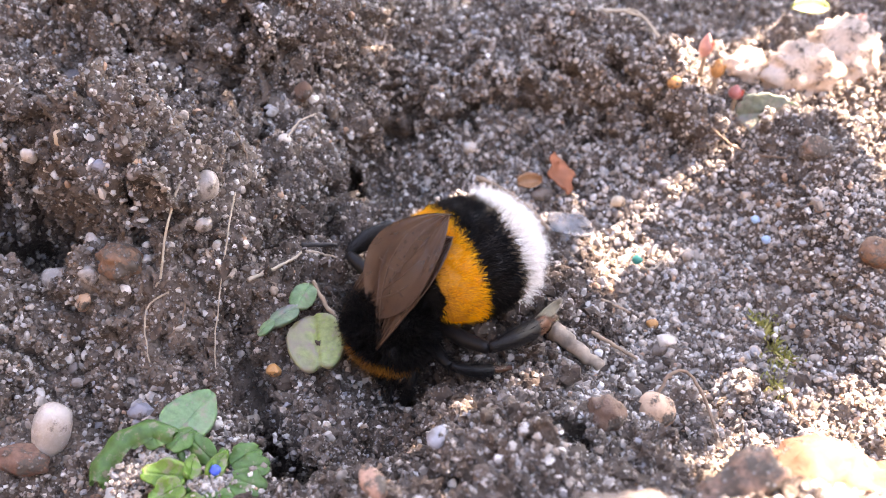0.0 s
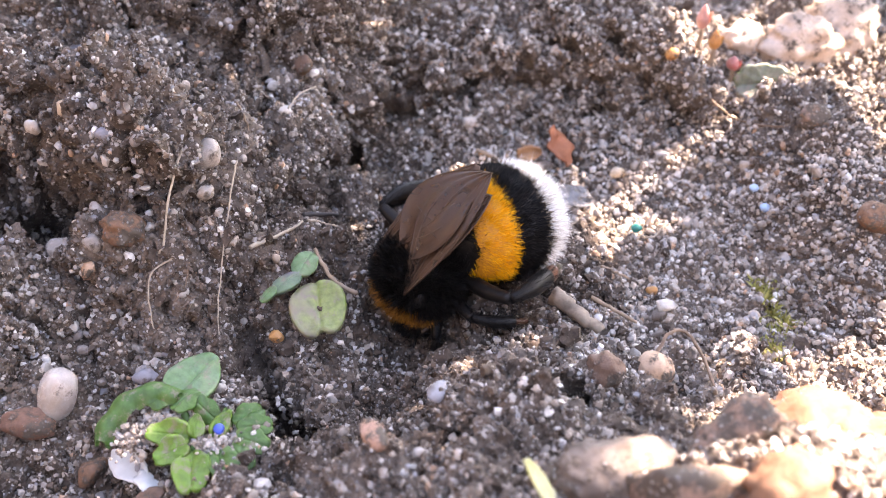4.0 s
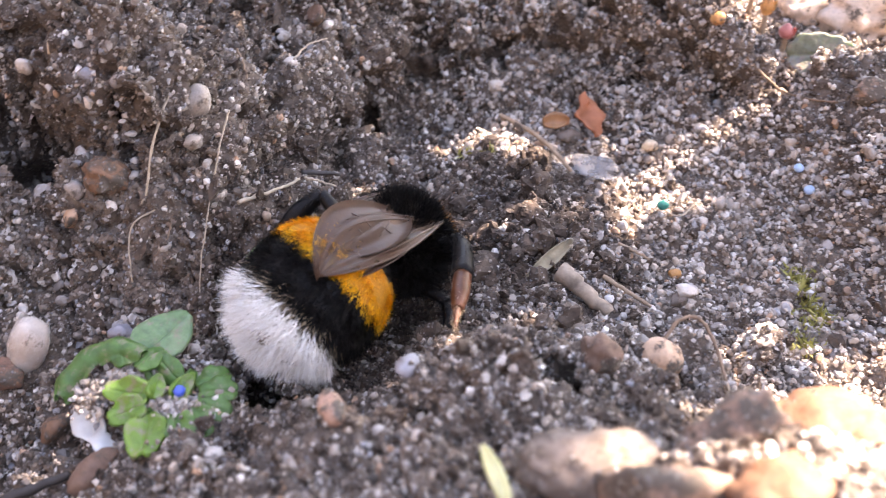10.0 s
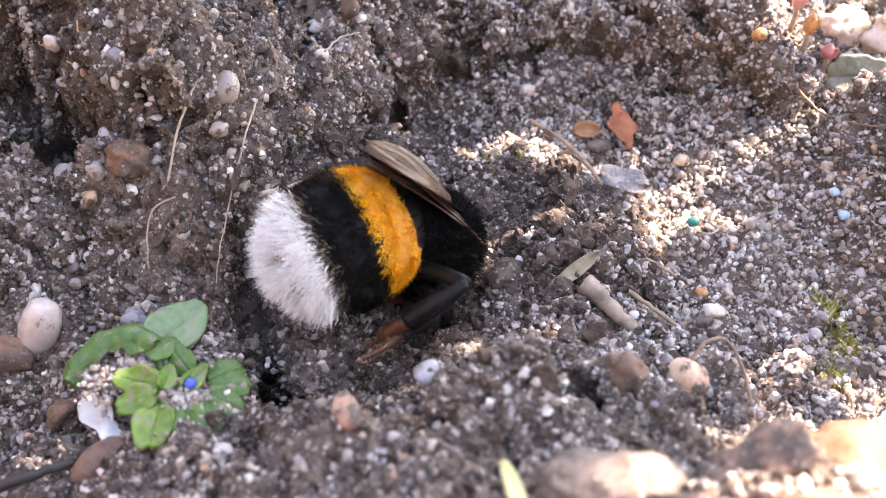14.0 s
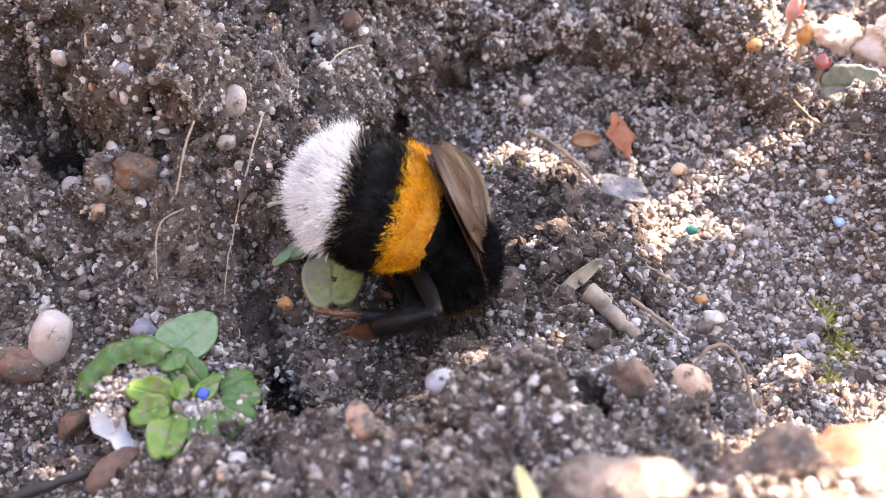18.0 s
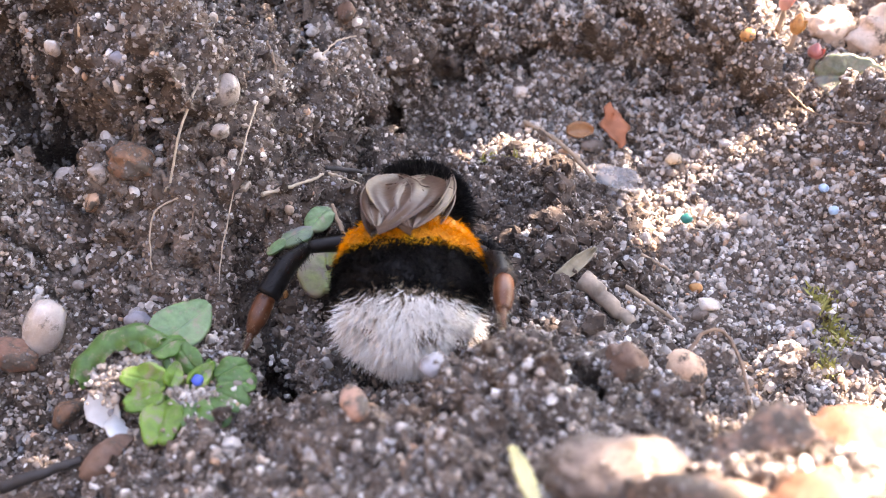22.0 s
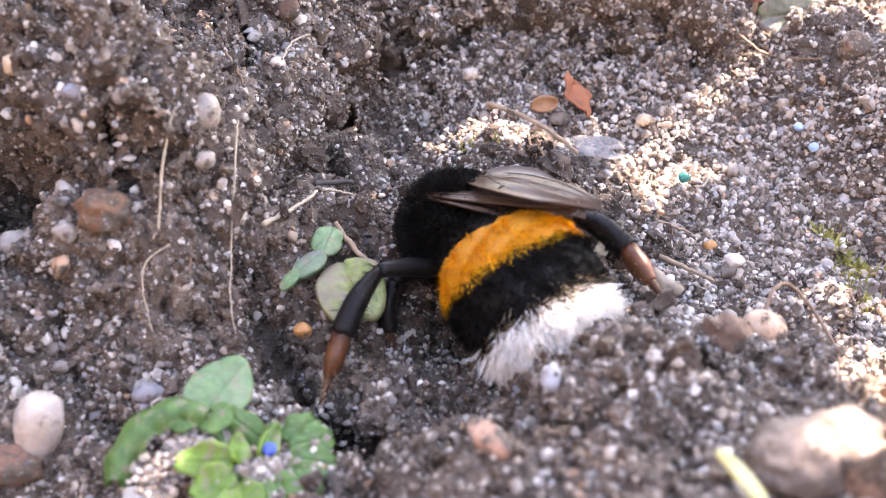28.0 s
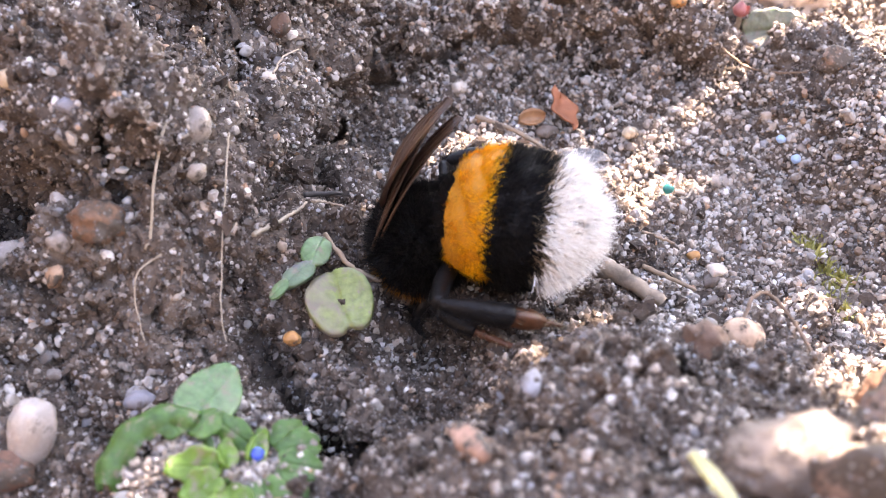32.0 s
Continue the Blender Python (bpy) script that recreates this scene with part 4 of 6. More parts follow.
def round_leaf(length, width, notch=0.0, scallops=0, depth=0.07, cup=0.1, droop=0.12, thick=0.3):
    """A rounded leaf along +x from its stalk: a notched tip, a scalloped rim, sunken veins."""
    u, th = np.linspace(0.02, 1, 9), np.linspace(-np.pi, np.pi, 48, endpoint=False)
    r = 1 + depth * np.abs(np.sin(th * scallops / 2)) - depth if scallops else np.ones(48)
    r = r * (1 - notch * np.exp(-(th / 0.38) ** 2))
    x = u[:, None] * (r * np.cos(th))[None]
    y = u[:, None] * (r * np.sin(th))[None] * (1 - 0.12 * np.cos(th))[None]
    vein = np.exp(-(y / 0.07) ** 2) + 0.6 * u[:, None] * np.exp(-(np.sin(th * 4)[None] / 0.4) ** 2)
    z = cup * width * (u[:, None] ** 2) * (0.6 + 0.4 * np.sin(3 * th + 1)[None]) - 0.035 * width * vein - droop * length * (0.5 + x / 2) ** 2
    return closed_sheet(np.stack([(x + 1) * length / 2, y * width / 2, z], -1), thick, True)


def band_leaf(points, width, arch=0.3, scallops=5, thick=0.3):
    """The rolled-over rim of a leaf that follows a bent line, scalloped along its outer edge."""
    line = smooth_line(points, 26)
    t = np.gradient(line, axis=0)
    t /= np.linalg.norm(t, axis=1, keepdims=True)
    out = np.cross(t, (0, 0, 1.0))
    out /= np.linalg.norm(out, axis=1, keepdims=True)
    k = np.linspace(0, 1, 26)
    half = width / 2 * np.sin(np.pi * np.clip(k * 0.9 + 0.06, 0, 1)) ** 0.5
    w = np.linspace(-1, 1, 9)
    reach = 1 - 0.45 * np.clip(-w, 0, 1)[None] * (1 - np.abs(np.sin(k * np.pi * scallops)))[:, None]
    top = line[:, None] + out[:, None] * (half[:, None] * w[None] * reach)[..., None]
    top[..., 2] += -arch * width * w[None] ** 2 + 0.12 * width * np.sin(k * np.pi * scallops * 2)[:, None] * np.abs(w)[None]
    return closed_sheet(top, thick, False)


def round_leaf_on(parent, start, end, width, mat, roll=0, name="leaf", label="", **shape):
    length = (Vector(end) - Vector(start)).length
    return part(name, mesh_from(name, *round_leaf(length, width, **shape)), mat, parent, label, aim(start, end, roll))


def seedling():
    """The green rosette beside the dark gap: rolled scalloped leaves, filled with sand."""
    seat(-14.6, -18.8, 0.9, 2.4)
    seat(-18.0, -17.4, 1.3, 2.4)
    seat(-11.6, -18.8, 1.3, 1.8)
    plant = new("seedling")
    tagged(plant, "small green seedling with rolled scalloped leaves, filled with sand", "seedling")
    round_leaf_on(plant, (-17.2, -14.9, 2.2), (-14.7, -10.9, 2.9), 4.0, SPROUT_PALE, 10, "leaf", "pale bluish green spade-shaped upper leaf", cup=0.12, droop=0.08, notch=-0.12)
    part("leaf", mesh_from("leaf", *band_leaf([(-16.6, -15.2, 3.1), (-18.2, -14.7, 3.4), (-20.2, -15.3, 3.1), (-21.6, -16.9, 2.3), (-22.0, -18.3, 1.5)], 1.8, 0.4, 4)), SPROUT, plant, "long rolled green leaf rim bent in an arch")
    # scalloped lobes: where each starts and ends, its width and roll
    for start, end, width, roll in (((-16.9, -16.4, 3.0), (-15.3, -14.3, 3.4), 2.3, -10), ((-15.6, -15.2, 3.2), (-12.9, -17.6, 2.6), 1.9, 30), ((-17.6, -16.2, 2.9), (-18.6, -14.3, 3.3), 2.0, 0),
                                    ((-12.6, -18.9, 2.4), (-12.2, -16.2, 3.3), 1.3, 50), ((-12.0, -17.6, 2.8), (-9.9, -15.9, 3.2), 2.4, 10), ((-11.8, -18.0, 2.9), (-8.9, -17.5, 3.1), 2.4, 15),
                                    ((-11.7, -18.7, 2.9), (-9.0, -19.6, 3.1), 2.4, 10), ((-12.0, -19.3, 2.9), (-10.1, -21.4, 3.1), 2.5, 0), ((-12.8, -19.6, 2.7), (-12.0, -22.0, 2.9), 2.2, -10)):
        round_leaf_on(plant, start, end, width, SPROUT, roll, scallops=6, depth=0.14, cup=-0.16, droop=0.1)
    round_leaf_on(plant, (-14.8, -18.7, 2.9), (-18.4, -18.5, 3.1), 2.2, LIME, -25, "leaf", "lime green lobed leaf", scallops=6, depth=0.16, cup=0.22)
    round_leaf_on(plant, (-15.0, -19.3, 2.9), (-17.2, -20.9, 2.8), 2.1, LIME, -25, scallops=6, depth=0.16, cup=0.22)
    round_leaf_on(plant, (-14.6, -19.9, 2.6), (-13.9, -23.7, 2.9), 2.7, LIME, 0, "leaf", "bright yellow-green notched leaf tip", notch=0.2, scallops=5, cup=0.16)
    round_leaf_on(plant, (-14.6, -18.9, 2.9), (-14.6, -17.1, 3.4), 1.2, LIME, 30, cup=0.3)
    round_leaf_on(plant, (-13.3, -18.7, 2.9), (-12.2, -16.7, 3.3), 1.1, LIME, 40, cup=0.35)
    for a, b in (((-14.6, -18.6, -0.8), (-16.6, -15.2, 2.9)), ((-14.6, -18.6, -0.8), (-14.6, -19.6, 2.5)), ((-14.6, -18.6, -0.8), (-12.6, -18.4, 2.6))):
        m = (np.array(a) + np.array(b)) / 2 + np.array((0, 0, 0.5))
        part("stalk", mesh_from("stalk", *tube(smooth_line([a, m, b], 8), np.linspace(0.4, 0.28, 8), 8)), SPROUT, plant)
    rng = np.random.default_rng(4)
    spot = np.array([(-18.4, -17.2, 1.7), (-19.6, -18.0, 1.3), (-16.4, -16.8, 1.9), (-11.6, -18.4, 2.1), (-11.0, -19.6, 2.2), (-13.6, -19.2, 2.4)])
    n = 1500
    c = spot[rng.integers(0, 6, n)] + rng.normal(size=(n, 3)) * np.array((0.85, 0.75, 0.3))
    r = np.clip(rng.lognormal(-1.75, 0.4, n), 0.08, 0.42)
    dust = part("sand_dust", mesh_from("sand_dust", *scatter(rng, [rock(rng, 1, 0.15, (1, 0.85, 0.75), 1) for k in range(6)], c, r), smooth=False), SAND, plant)
    tagged(dust, kind="stuff")


seedling()


def leaf_thing(name, label, category, start, end, width, mat, roll=0, **shape):
    seat(start[0], start[1], start[2] - 0.3, 1.6)
    return tagged(leaf_on(None, start, end, width, mat, roll, name, "", **shape), label, category)


def cotyledons():
    """The broad notched leaf by the bee."""
    seat(-6.8, -3.4, 0.4, 2.4)
    plant = new("cotyledon_pair")
    tagged(plant, "pale olive-green heart-shaped seed leaf tinged with mauve", "seedling")
    round_leaf_on(plant, (-7.6, -0.9, 1.8), (-6.4, -6.9, 0.9), 4.9, OLIVE, 6, "leaf", "", notch=0.3, cup=0.12, droop=0.04, thick=0.5)
    part("stalk", mesh_from("stalk", *tube([(-6.7, -3.6, -1.2), (-6.9, -3.6, 1.0)], [0.4, 0.35], 8)), OLIVE, plant)


cotyledons()


def mauve_sprout():
    seat(-9.6, -0.2, 2.2, 2.0)
    plant = new("sprout")
    tagged(plant, "tiny fleshy mauve and green sprout lying on the soil", "seedling")
    round_leaf_on(plant, (-9.1, -0.9, 2.8), (-8.0, 2.3, 3.1), 2.3, SPROUT_PALE, 8, "leaf", "", cup=-0.16, droop=0.05, thick=0.5)
    round_leaf_on(plant, (-8.9, -0.6, 2.8), (-11.3, -2.5, 2.5), 1.9, MAUVE, 0, "leaf", "mauve-tinged leaf", cup=-0.14, droop=0.08, thick=0.5)
    round_leaf_on(plant, (-10.9, -2.1, 2.4), (-12.3, -3.3, 1.8), 1.1, SPROUT_PALE, 0, "leaf", "", cup=-0.1, droop=0.1, thick=0.3)
    part("stalk", mesh_from("stalk", *tube([(-9.2, -0.4, 1.2), (-9.2, -0.3, 2.7)], [0.25, 0.2], 8)), MAUVE, plant)


mauve_sprout()
leaf_thing("dead_leaf", "rust-red scrap of dry leaf on the sand", "leaf", (18.0, 21.6, -1.0), (16.4, 26.2, 0.6), 3.2, RED_LEAF, 25, cup=0.1, droop=-0.1, notch=0.3, thick=0.2, wave=0.3, lobes=0.2, nu=19)
leaf_thing("seed_husk", "split brown seed husk with a white inside", "husk", (12.5, 22.9, -1.0), (15.3, 23.1, -0.5), 1.8, HUSK, 30, cup=0.5, droop=0.1, thick=0.35)
leaf_thing("straw_bract", "pale straw-coloured hairy bract on the soil", "bract", (11.2, -1.8, 0.7), (15.0, 1.3, 2.5), 1.25, BRACT, 50, cup=0.5, droop=0.1, thick=0.15)
leaf_thing("clear_flake", "clear crumpled scrap of film on the sand", "film", (15.4, 17.4, -1.4), (20.0, 15.2, -0.9), 3.2, CLEAR, 14, cup=0.05, droop=0.05, notch=0.3, thick=0.08, wave=0.3)
leaf_thing("dry_bract", "pale yellow pointed dry leaf on the ridge", "leaf", (10.0, -31.2, 13.0), (8.6, -28.2, 14.2), 1.0, YELLOW_BRACT, 20, cup=0.3, droop=0.1, thick=0.2)
leaf_thing("dry_bract", "bright yellow dry leaf on the near ridge", "leaf", (18.4, -34.6, 15.6), (16.4, -33.2, 16.6), 1.1, YELLOW_BRACT, 0, cup=0.3, droop=0.1, thick=0.2)
seat(37.4, 27.4, 6.0, 1.8)
tagged(round_leaf_on(None, (36.6, 27.6, 6.0), (43.0, 26.4, 7.6), 4.4, GREY_LEAF, 52, "grey_leaf", "", scallops=10, depth=0.12, cup=0.16, droop=0.1, thick=0.5), "grey-green scalloped leaf on the rise", "leaf")
leaf_thing("pink_leaf", "pinkish dry leaf at the top of the slope", "leaf", (54.0, 44.5, 7.4), (57.4, 47.0, 9.0), 1.8, BUD, 40, cup=0.2, droop=0.1, thick=0.2)
leaf_thing("green_leaf", "olive green leaf at the top of the slope", "leaf", (48.6, 49.0, 8.6), (54.4, 51.0, 8.2), 2.4, OLIVE, 30, cup=0.2, droop=0.1, thick=0.25)


def eggshell():
    seat(-20.6, -18.0, -1.8, 1.6)
    seat(-17.5, -21.0, -0.2, 1.6)
    flake = new("shell_flake")
    tagged(flake, "torn white papery shell flakes on the soil", "shell")
    leaf_on(flake, (-22.2, -17.4, -1.6), (-18.4, -20.4, 0.0), 2.3, PAPER, 20, "flake", "", cup=0.04, droop=0.05, notch=0.25, thick=0.14, wave=0.16, lobes=0.05)
    leaf_on(flake, (-19.2, -20.0, -0.2), (-15.6, -23.0, 0.9), 1.9, PAPER, -20, "flake", "", cup=0.05, droop=0.1, notch=0.3, thick=0.14, wave=0.2, lobes=0.07)


eggshell()


def bud_plant(x, y, z, h, r, mat, label):
    seat(x, y, z - 0.4, 1.6)
    plant = new("budding_sprout")
    tagged(plant, label, "sprout")
    line = smooth_line([(x, y, z - 1.0), (x + 0.1, y + 0.1, z + h * 0.3), (x, y + 0.3, z + h * 0.55)], 8)
    part("stalk", mesh_from("stalk", *tube(line, np.linspace(0.3, 0.22, 8), 8)), TWIG, plant)
    v, f = ICO[3]
    v = v * np.array((r * 0.62, r * 0.6, h * 0.5)) * np.concatenate([1 - 0.5 * np.clip(v[:, 2:], 0, 1), 1 - 0.5 * np.clip(v[:, 2:], 0, 1), np.ones((len(v), 1))], 1)
    part("bud", mesh_from("bud", v + np.array((x, y + 0.35, z + h * 0.9)), f), mat, plant)
    leaf_on(plant, (x, y + 0.2, z + h * 0.45), (x + r * 0.7, y + 0.1, z + h * 1.15), r * 0.7, mat, 70, "bud_scale", "", cup=0.35, droop=0.05)


bud_plant(33.0, 32.0, 9.2, 3.0, 1.15, BUD, "pink pointed bud on a short brown stalk")
bud_plant(34.5, 30.8, 7.6, 2.4, 1.15, AMBER_STONE, "orange bud on a short brown stalk")
bud_plant(36.4, 28.6, 6.6, 1.7, 1.2, BUD_RED, "crimson bud on a short brown stalk")
strand("twig", [(33.4, 30.4, 6.0), (33.3, 29.2, 7.4), (33.5, 28.0, 6.4), (33.2, 26.8, 5.6)], 0.28, 0.2, BLACK_TWIG, "short dark stalk on the rise", 12, 0.1, "twig")

# ---- the soil itself, now that all that lies on it is known ----
ground = make_ground()


def banked(x, y):
    """Where the banks and the near ridge break up into clods."""
    left = np.exp(-(((x + 25) / 13) ** 2 + ((y - 10) / 15) ** 2) ** 2)
    top = np.exp(-((y - 35) / 7) ** 2) * (x < 30)
    near = 0.35 * np.exp(-((x - 6) / 14) ** 2 - ((y + 19) / 5) ** 2)
    return (0.03 + left + 0.8 * top + near) * np.clip(1 - 3 * gap(x + 0.4, y - 0.4), 0, 1)


def bank_clods():
    """Lumps of firm earth that stand out of the banks, with gaps round them."""
    rng = np.random.default_rng(29)
    n = 320
    size = np.clip(rng.lognormal(0.28, 0.34, n), 0.8, 2.7)
    place = bed(spots(rng, n, banked), size * rng.uniform(-0.5, 0.1, n))
    lying = np.array(SEATS)
    away = np.hypot(place[:, None, 0] - lying[None, :, 0], place[:, None, 1] - lying[None, :, 1]) - 0.6 * lying[None, :, 3]
    free = away.min(1) > size * 0.9
    place, size = place[free][:165], size[free][:165]
    n = len(size)
    for k in range(n):
        v, f = rock(rng, 3, 0.26, (1.0, rng.uniform(0.7, 0.95), rng.uniform(0.55, 0.8)), int(rng.integers(0, 4)))
        v = v * size[k]
        v = v * np.array([1 + 0.2 * noise.noise(Vector(p) * 1.1 + Vector((k, 0, 0))) + 0.13 * noise.noise(Vector(p) * 2.6) for p in v])[:, None]
        v = v @ turns(rng, 1)[0].T
        ob = part("soil_clod", mesh_from("clod", v, f), SOIL, None, "", at(*place[k]))
        CLOD_FACES.append((v + place[k])[f])
        tagged(ob, "firm grey-brown clod of earth in the bank", "soil clod", "clods in the banks")


bank_clods()


def make_grains():
    rng = np.random.default_rng(5)
    flat = lambda: (1.0, rng.uniform(0.65, 0.95), rng.uniform(0.55, 0.85))
    big = [shard(rng, int(rng.integers(11, 15)), flat()) for k in range(16)]
    small = [shard(rng, int(rng.integers(7, 10)), flat()) for k in range(20)]
    clump = []
    for k in range(14):
        v, f = rock(rng, 2, 0.34, flat(), 3)
        clump.append((v * np.array([1 + 0.5 * noise.noise(Vector(p) * 2.2 + Vector((k, 3, 0))) + 0.3 * noise.noise(Vector(p) * 5.0) for p in v])[:, None], f))
    round_grain = [rock(rng, 2, 0.12, flat(), int(rng.integers(2, 6))) for k in range(16)]
    layers = [("coarse_sand", round_grain, 2000, SAND, coarse, (-0.8, 0.26, 0.32, 0.78), (-0.5, 0.3), "coarse worn quartz grains, glassy grey and cream", "sand"),
              ("sand_grains", big, 5200, SAND, sandy, (-1.0, 0.25, 0.26, 0.66), (-0.5, 0.3), "loose quartz sand grains, grey white and tan, on the soil", "sand"),
              ("packed_sand", small, 58000, SAND, sandy, (-1.3, 0.3, 0.14, 0.48), (-0.4, 0.4), "packed angular quartz sand, pale grey and tan", "sand"),
              ("earth_grit", small, 66000, EARTH_GRIT, earthy, (-1.6, 0.36, 0.1, 0.45), (-0.35, 0.5), "grey-brown grit packed in the dark earth", "grit"),
              ("soil_crumbs", clump, 30000, CRUMB, lambda x, y: 0.08 + earthy(x, y) ** 1.5, (-1.35, 0.4, 0.13, 0.66), (-0.3, 0.5), "dark brown crumbs of loose soil", "soil"),
              ("dug_earth", clump, 3200, DUG, dug, (-0.9, 0.4, 0.2, 0.95), (-0.1, 0.7), "dark damp clumps of freshly dug earth", "soil")]
    for name, shapes, n, mat, bias, (mean, spread, least, most), (low, high), label, category in layers:
        r = np.clip(rng.lognormal(mean, spread, n), least, most)
        where = bed(spots(rng, n, bias), r * rng.uniform(low, high, n))
        tagged(part(name, mesh_from(name, *scatter(rng, shapes, where, r), smooth=False), mat), label, category, kind="stuff")


make_grains()

# ---- tufts and loose stones on the finished soil ----
def moss_tuft(x, y, z, n, size, seed):
    rng = np.random.default_rng(seed)
    root = np.column_stack([x + rng.normal(size=n) * size * 0.45, y + rng.normal(size=n) * size * 0.8, np.full(n, z)])
    root[:, 2] = ground_z(root[:, 0], root[:, 1]) - 0.1
    way = rng.normal(size=(n, 3)) * 0.9 + np.array((0, 0, 1))
    way /= np.linalg.norm(way, axis=1, keepdims=True)
    v, f = hairs(rng, root, way, rng.uniform(0.4, 1.25, n), 0.13)
    tagged(part("moss_tuft", mesh_from("moss_tuft", v, f, smooth=False), MOSS), "small yellow-green tuft of moss on the sand", "moss", "moss tufts")


moss_tuft(35.8, 2.6, -2.3, 340, 1.3, 1)
moss_tuft(36.2, -0.6, -3.0, 240, 1.5, 2)
moss_tuft(34.2, -4.6, -2.8, 150, 1.0, 3)
moss_tuft(4.6, 15.8, 0.3, 26, 0.4, 4)
moss_tuft(7.4, 15.4, 0.3, 18, 0.35, 5)


def loose_pebbles():
    """Many small stones, alike but for size, tone and lie."""
    rng = np.random.default_rng(8)
    kinds = [mesh_from("loose_pebble", *rock(rng, 2, 0.16, (1.0, rng.uniform(0.65, 0.95), rng.uniform(0.55, 0.85)), int(rng.integers(3, 9)))) for k in range(12)]
    for me in kinds:
        me.materials.append(PEBBLE)
    r = np.clip(rng.lognormal(-0.85, 0.28, 280), 0.3, 0.85)
    place = bed(spots(rng, 280, lambda x, y: 0.02 + sandy(x, y)), r * rng.uniform(-0.35, 0.25, 280))
    for k in range(280):
        ob = new("small_pebble", kinds[k % 12])
        ob.matrix_basis = at(*place[k], *rng.uniform(0, 360, 3)) @ Matrix.Scale(r[k], 4)
        tagged(ob, "small worn pebble half sunk in the soil", "pebble", "loose small pebbles")


loose_pebbles()


def dug_clods():
    """The larger clods thrown up round the bee, each on its own."""
    rng = np.random.default_rng(17)
    kinds = []
    for k in range(10):
        v, f = rock(rng, 3, 0.3, (1.0, rng.uniform(0.75, 0.95), rng.uniform(0.65, 0.85)))
        v = v * np.array([1 + 0.22 * noise.noise(Vector(p) * 2.4 + Vector((k, 0, 0))) + 0.12 * noise.noise(Vector(p) * 5.5) for p in v])[:, None]
        me = mesh_from("clod", v, f, smooth=False)
        me.materials.append(DUG)
        kinds.append(me)
    n = 130
    r = np.clip(rng.lognormal(-0.3, 0.34, n), 0.45, 1.5)
    place = bed(spots(rng, n, lambda x, y: np.clip(dug(x, y) - 0.05, 0, 1)), r * rng.uniform(-0.2, 0.35, n))
    for k in range(n):
        ob = new("soil_clod", kinds[k % 10])
        ob.matrix_basis = at(*place[k], *rng.uniform(0, 360, 3)) @ Matrix.Scale(r[k], 4)
        tagged(ob, "dark crumbly clod of freshly dug earth", "soil clod", "clods of dug earth")


dug_clods()

def make_shrub():
    rng = np.random.default_rng(3)
    way = np.array(SUN_WAY[:])
    a = np.cross(way, (0, 0, 1))
    a /= np.linalg.norm(a)
    b = np.cross(a, way)
    blade = leaf_blade(9.5, 6.0, 0.12, thick=0.2, nu=5, nv=3)
    pieces = []
    for far in (205.0, 235.0):
        for i in np.arange(-95, 110, 5.0):
            for j in np.arange(-85, 90, 5.0):
                c = np.array((8.0, 5.0, 3.0)) + a * (i + rng.uniform(-2, 2)) + b * (j + rng.uniform(-2, 2))
                # leaves are left out wherever a sun patch is to fall
                lit = False
                for spot, r in SUN_GAPS:
                    d = c - np.array(spot, float)
                    d = d - (d @ way) * way
                    lit |= np.linalg.norm(d) < r + 2.6 + rng.uniform(-1.2, 1.2)
                if lit:
                    continue
                v, f = blade
                m = np.array(Euler((rng.uniform(-0.5, 0.5), rng.uniform(-0.5, 0.5), rng.uniform(0, 6.28))).to_matrix())
                v = (v - np.array((4.5, 0, 0))) @ m.T
                v = np.outer(v @ np.array((1, 0, 0)), a) + np.outer(v @ np.array((0, 1, 0)), b) + np.outer(v @ np.array((0, 0, 1)), way)
                pieces.append((v + c + way * (far + rng.uniform(-10, 10)), f))
    shrub = new("shrub")
    tagged(shrub, "leafy green shrub hanging over the bare soil", "shrub")
    foot = np.array((240.0, 190.0, 0.0))
    crown = np.array((8.0, 5.0, 3.0)) + way * 225
    foot[2] = float(ground_z(foot[:1], foot[1:2])[0])
    part("stem", mesh_from("stem", *tube(smooth_line([foot - (0, 0, 4), foot * 0.8 + crown * 0.2 + (20, 10, 40), foot * 0.35 + crown * 0.65 + (15, 10, 45), crown + (20, 20, 12)], 16), np.linspace(5, 2, 16), 10)), BARK, shrub)
    for k in range(7):
        e = crown + a * rng.uniform(-80, 80) + b * rng.uniform(-60, 60) + way * 20
        s = crown + (20, 20, 12) + rng.normal(size=3) * 4
        part("twig", mesh_from("twig", *tube(smooth_line([s, (s + e) / 2 + (0, 0, 9), e], 8), np.linspace(1.6, 0.6, 8), 6)), BARK, shrub)
    tagged(part("foliage", mesh_from("foliage", *joined(pieces), smooth=False), LEAF_GREEN, shrub), kind="stuff")


make_shrub()

# ---- the bumblebee: x ahead, y to its left, z up; millimetres ----
CHITIN = plain_material("black_chitin", (0.009, 0.008, 0.008), 0.45, 0.3, 2000, 0.2, 0.2)
BROWN_CHITIN = plain_material("brown_chitin", (0.11, 0.036, 0.013), 0.42, 0.35, 1500, 0.25)
EYE = plain_material("eye", (0.02, 0.018, 0.018), 0.2, 0.1, 4000, 0.3)
BLACK_FUR = fur_material("black_fur", [(0.0, (0.004, 0.004, 0.004)), (0.7, (0.009, 0.008, 0.008)), (1.0, (0.022, 0.019, 0.017))])
YELLOW_FUR = fur_material("yellow_fur", [(0.0, (0.74, 0.32, 0.008)), (0.6, (0.93, 0.45, 0.014)), (1.0, (0.98, 0.58, 0.045))])
COLLAR_FUR = fur_material("collar_fur", [(0.0, (0.1, 0.045, 0.01)), (1.0, (0.38, 0.16, 0.02))])
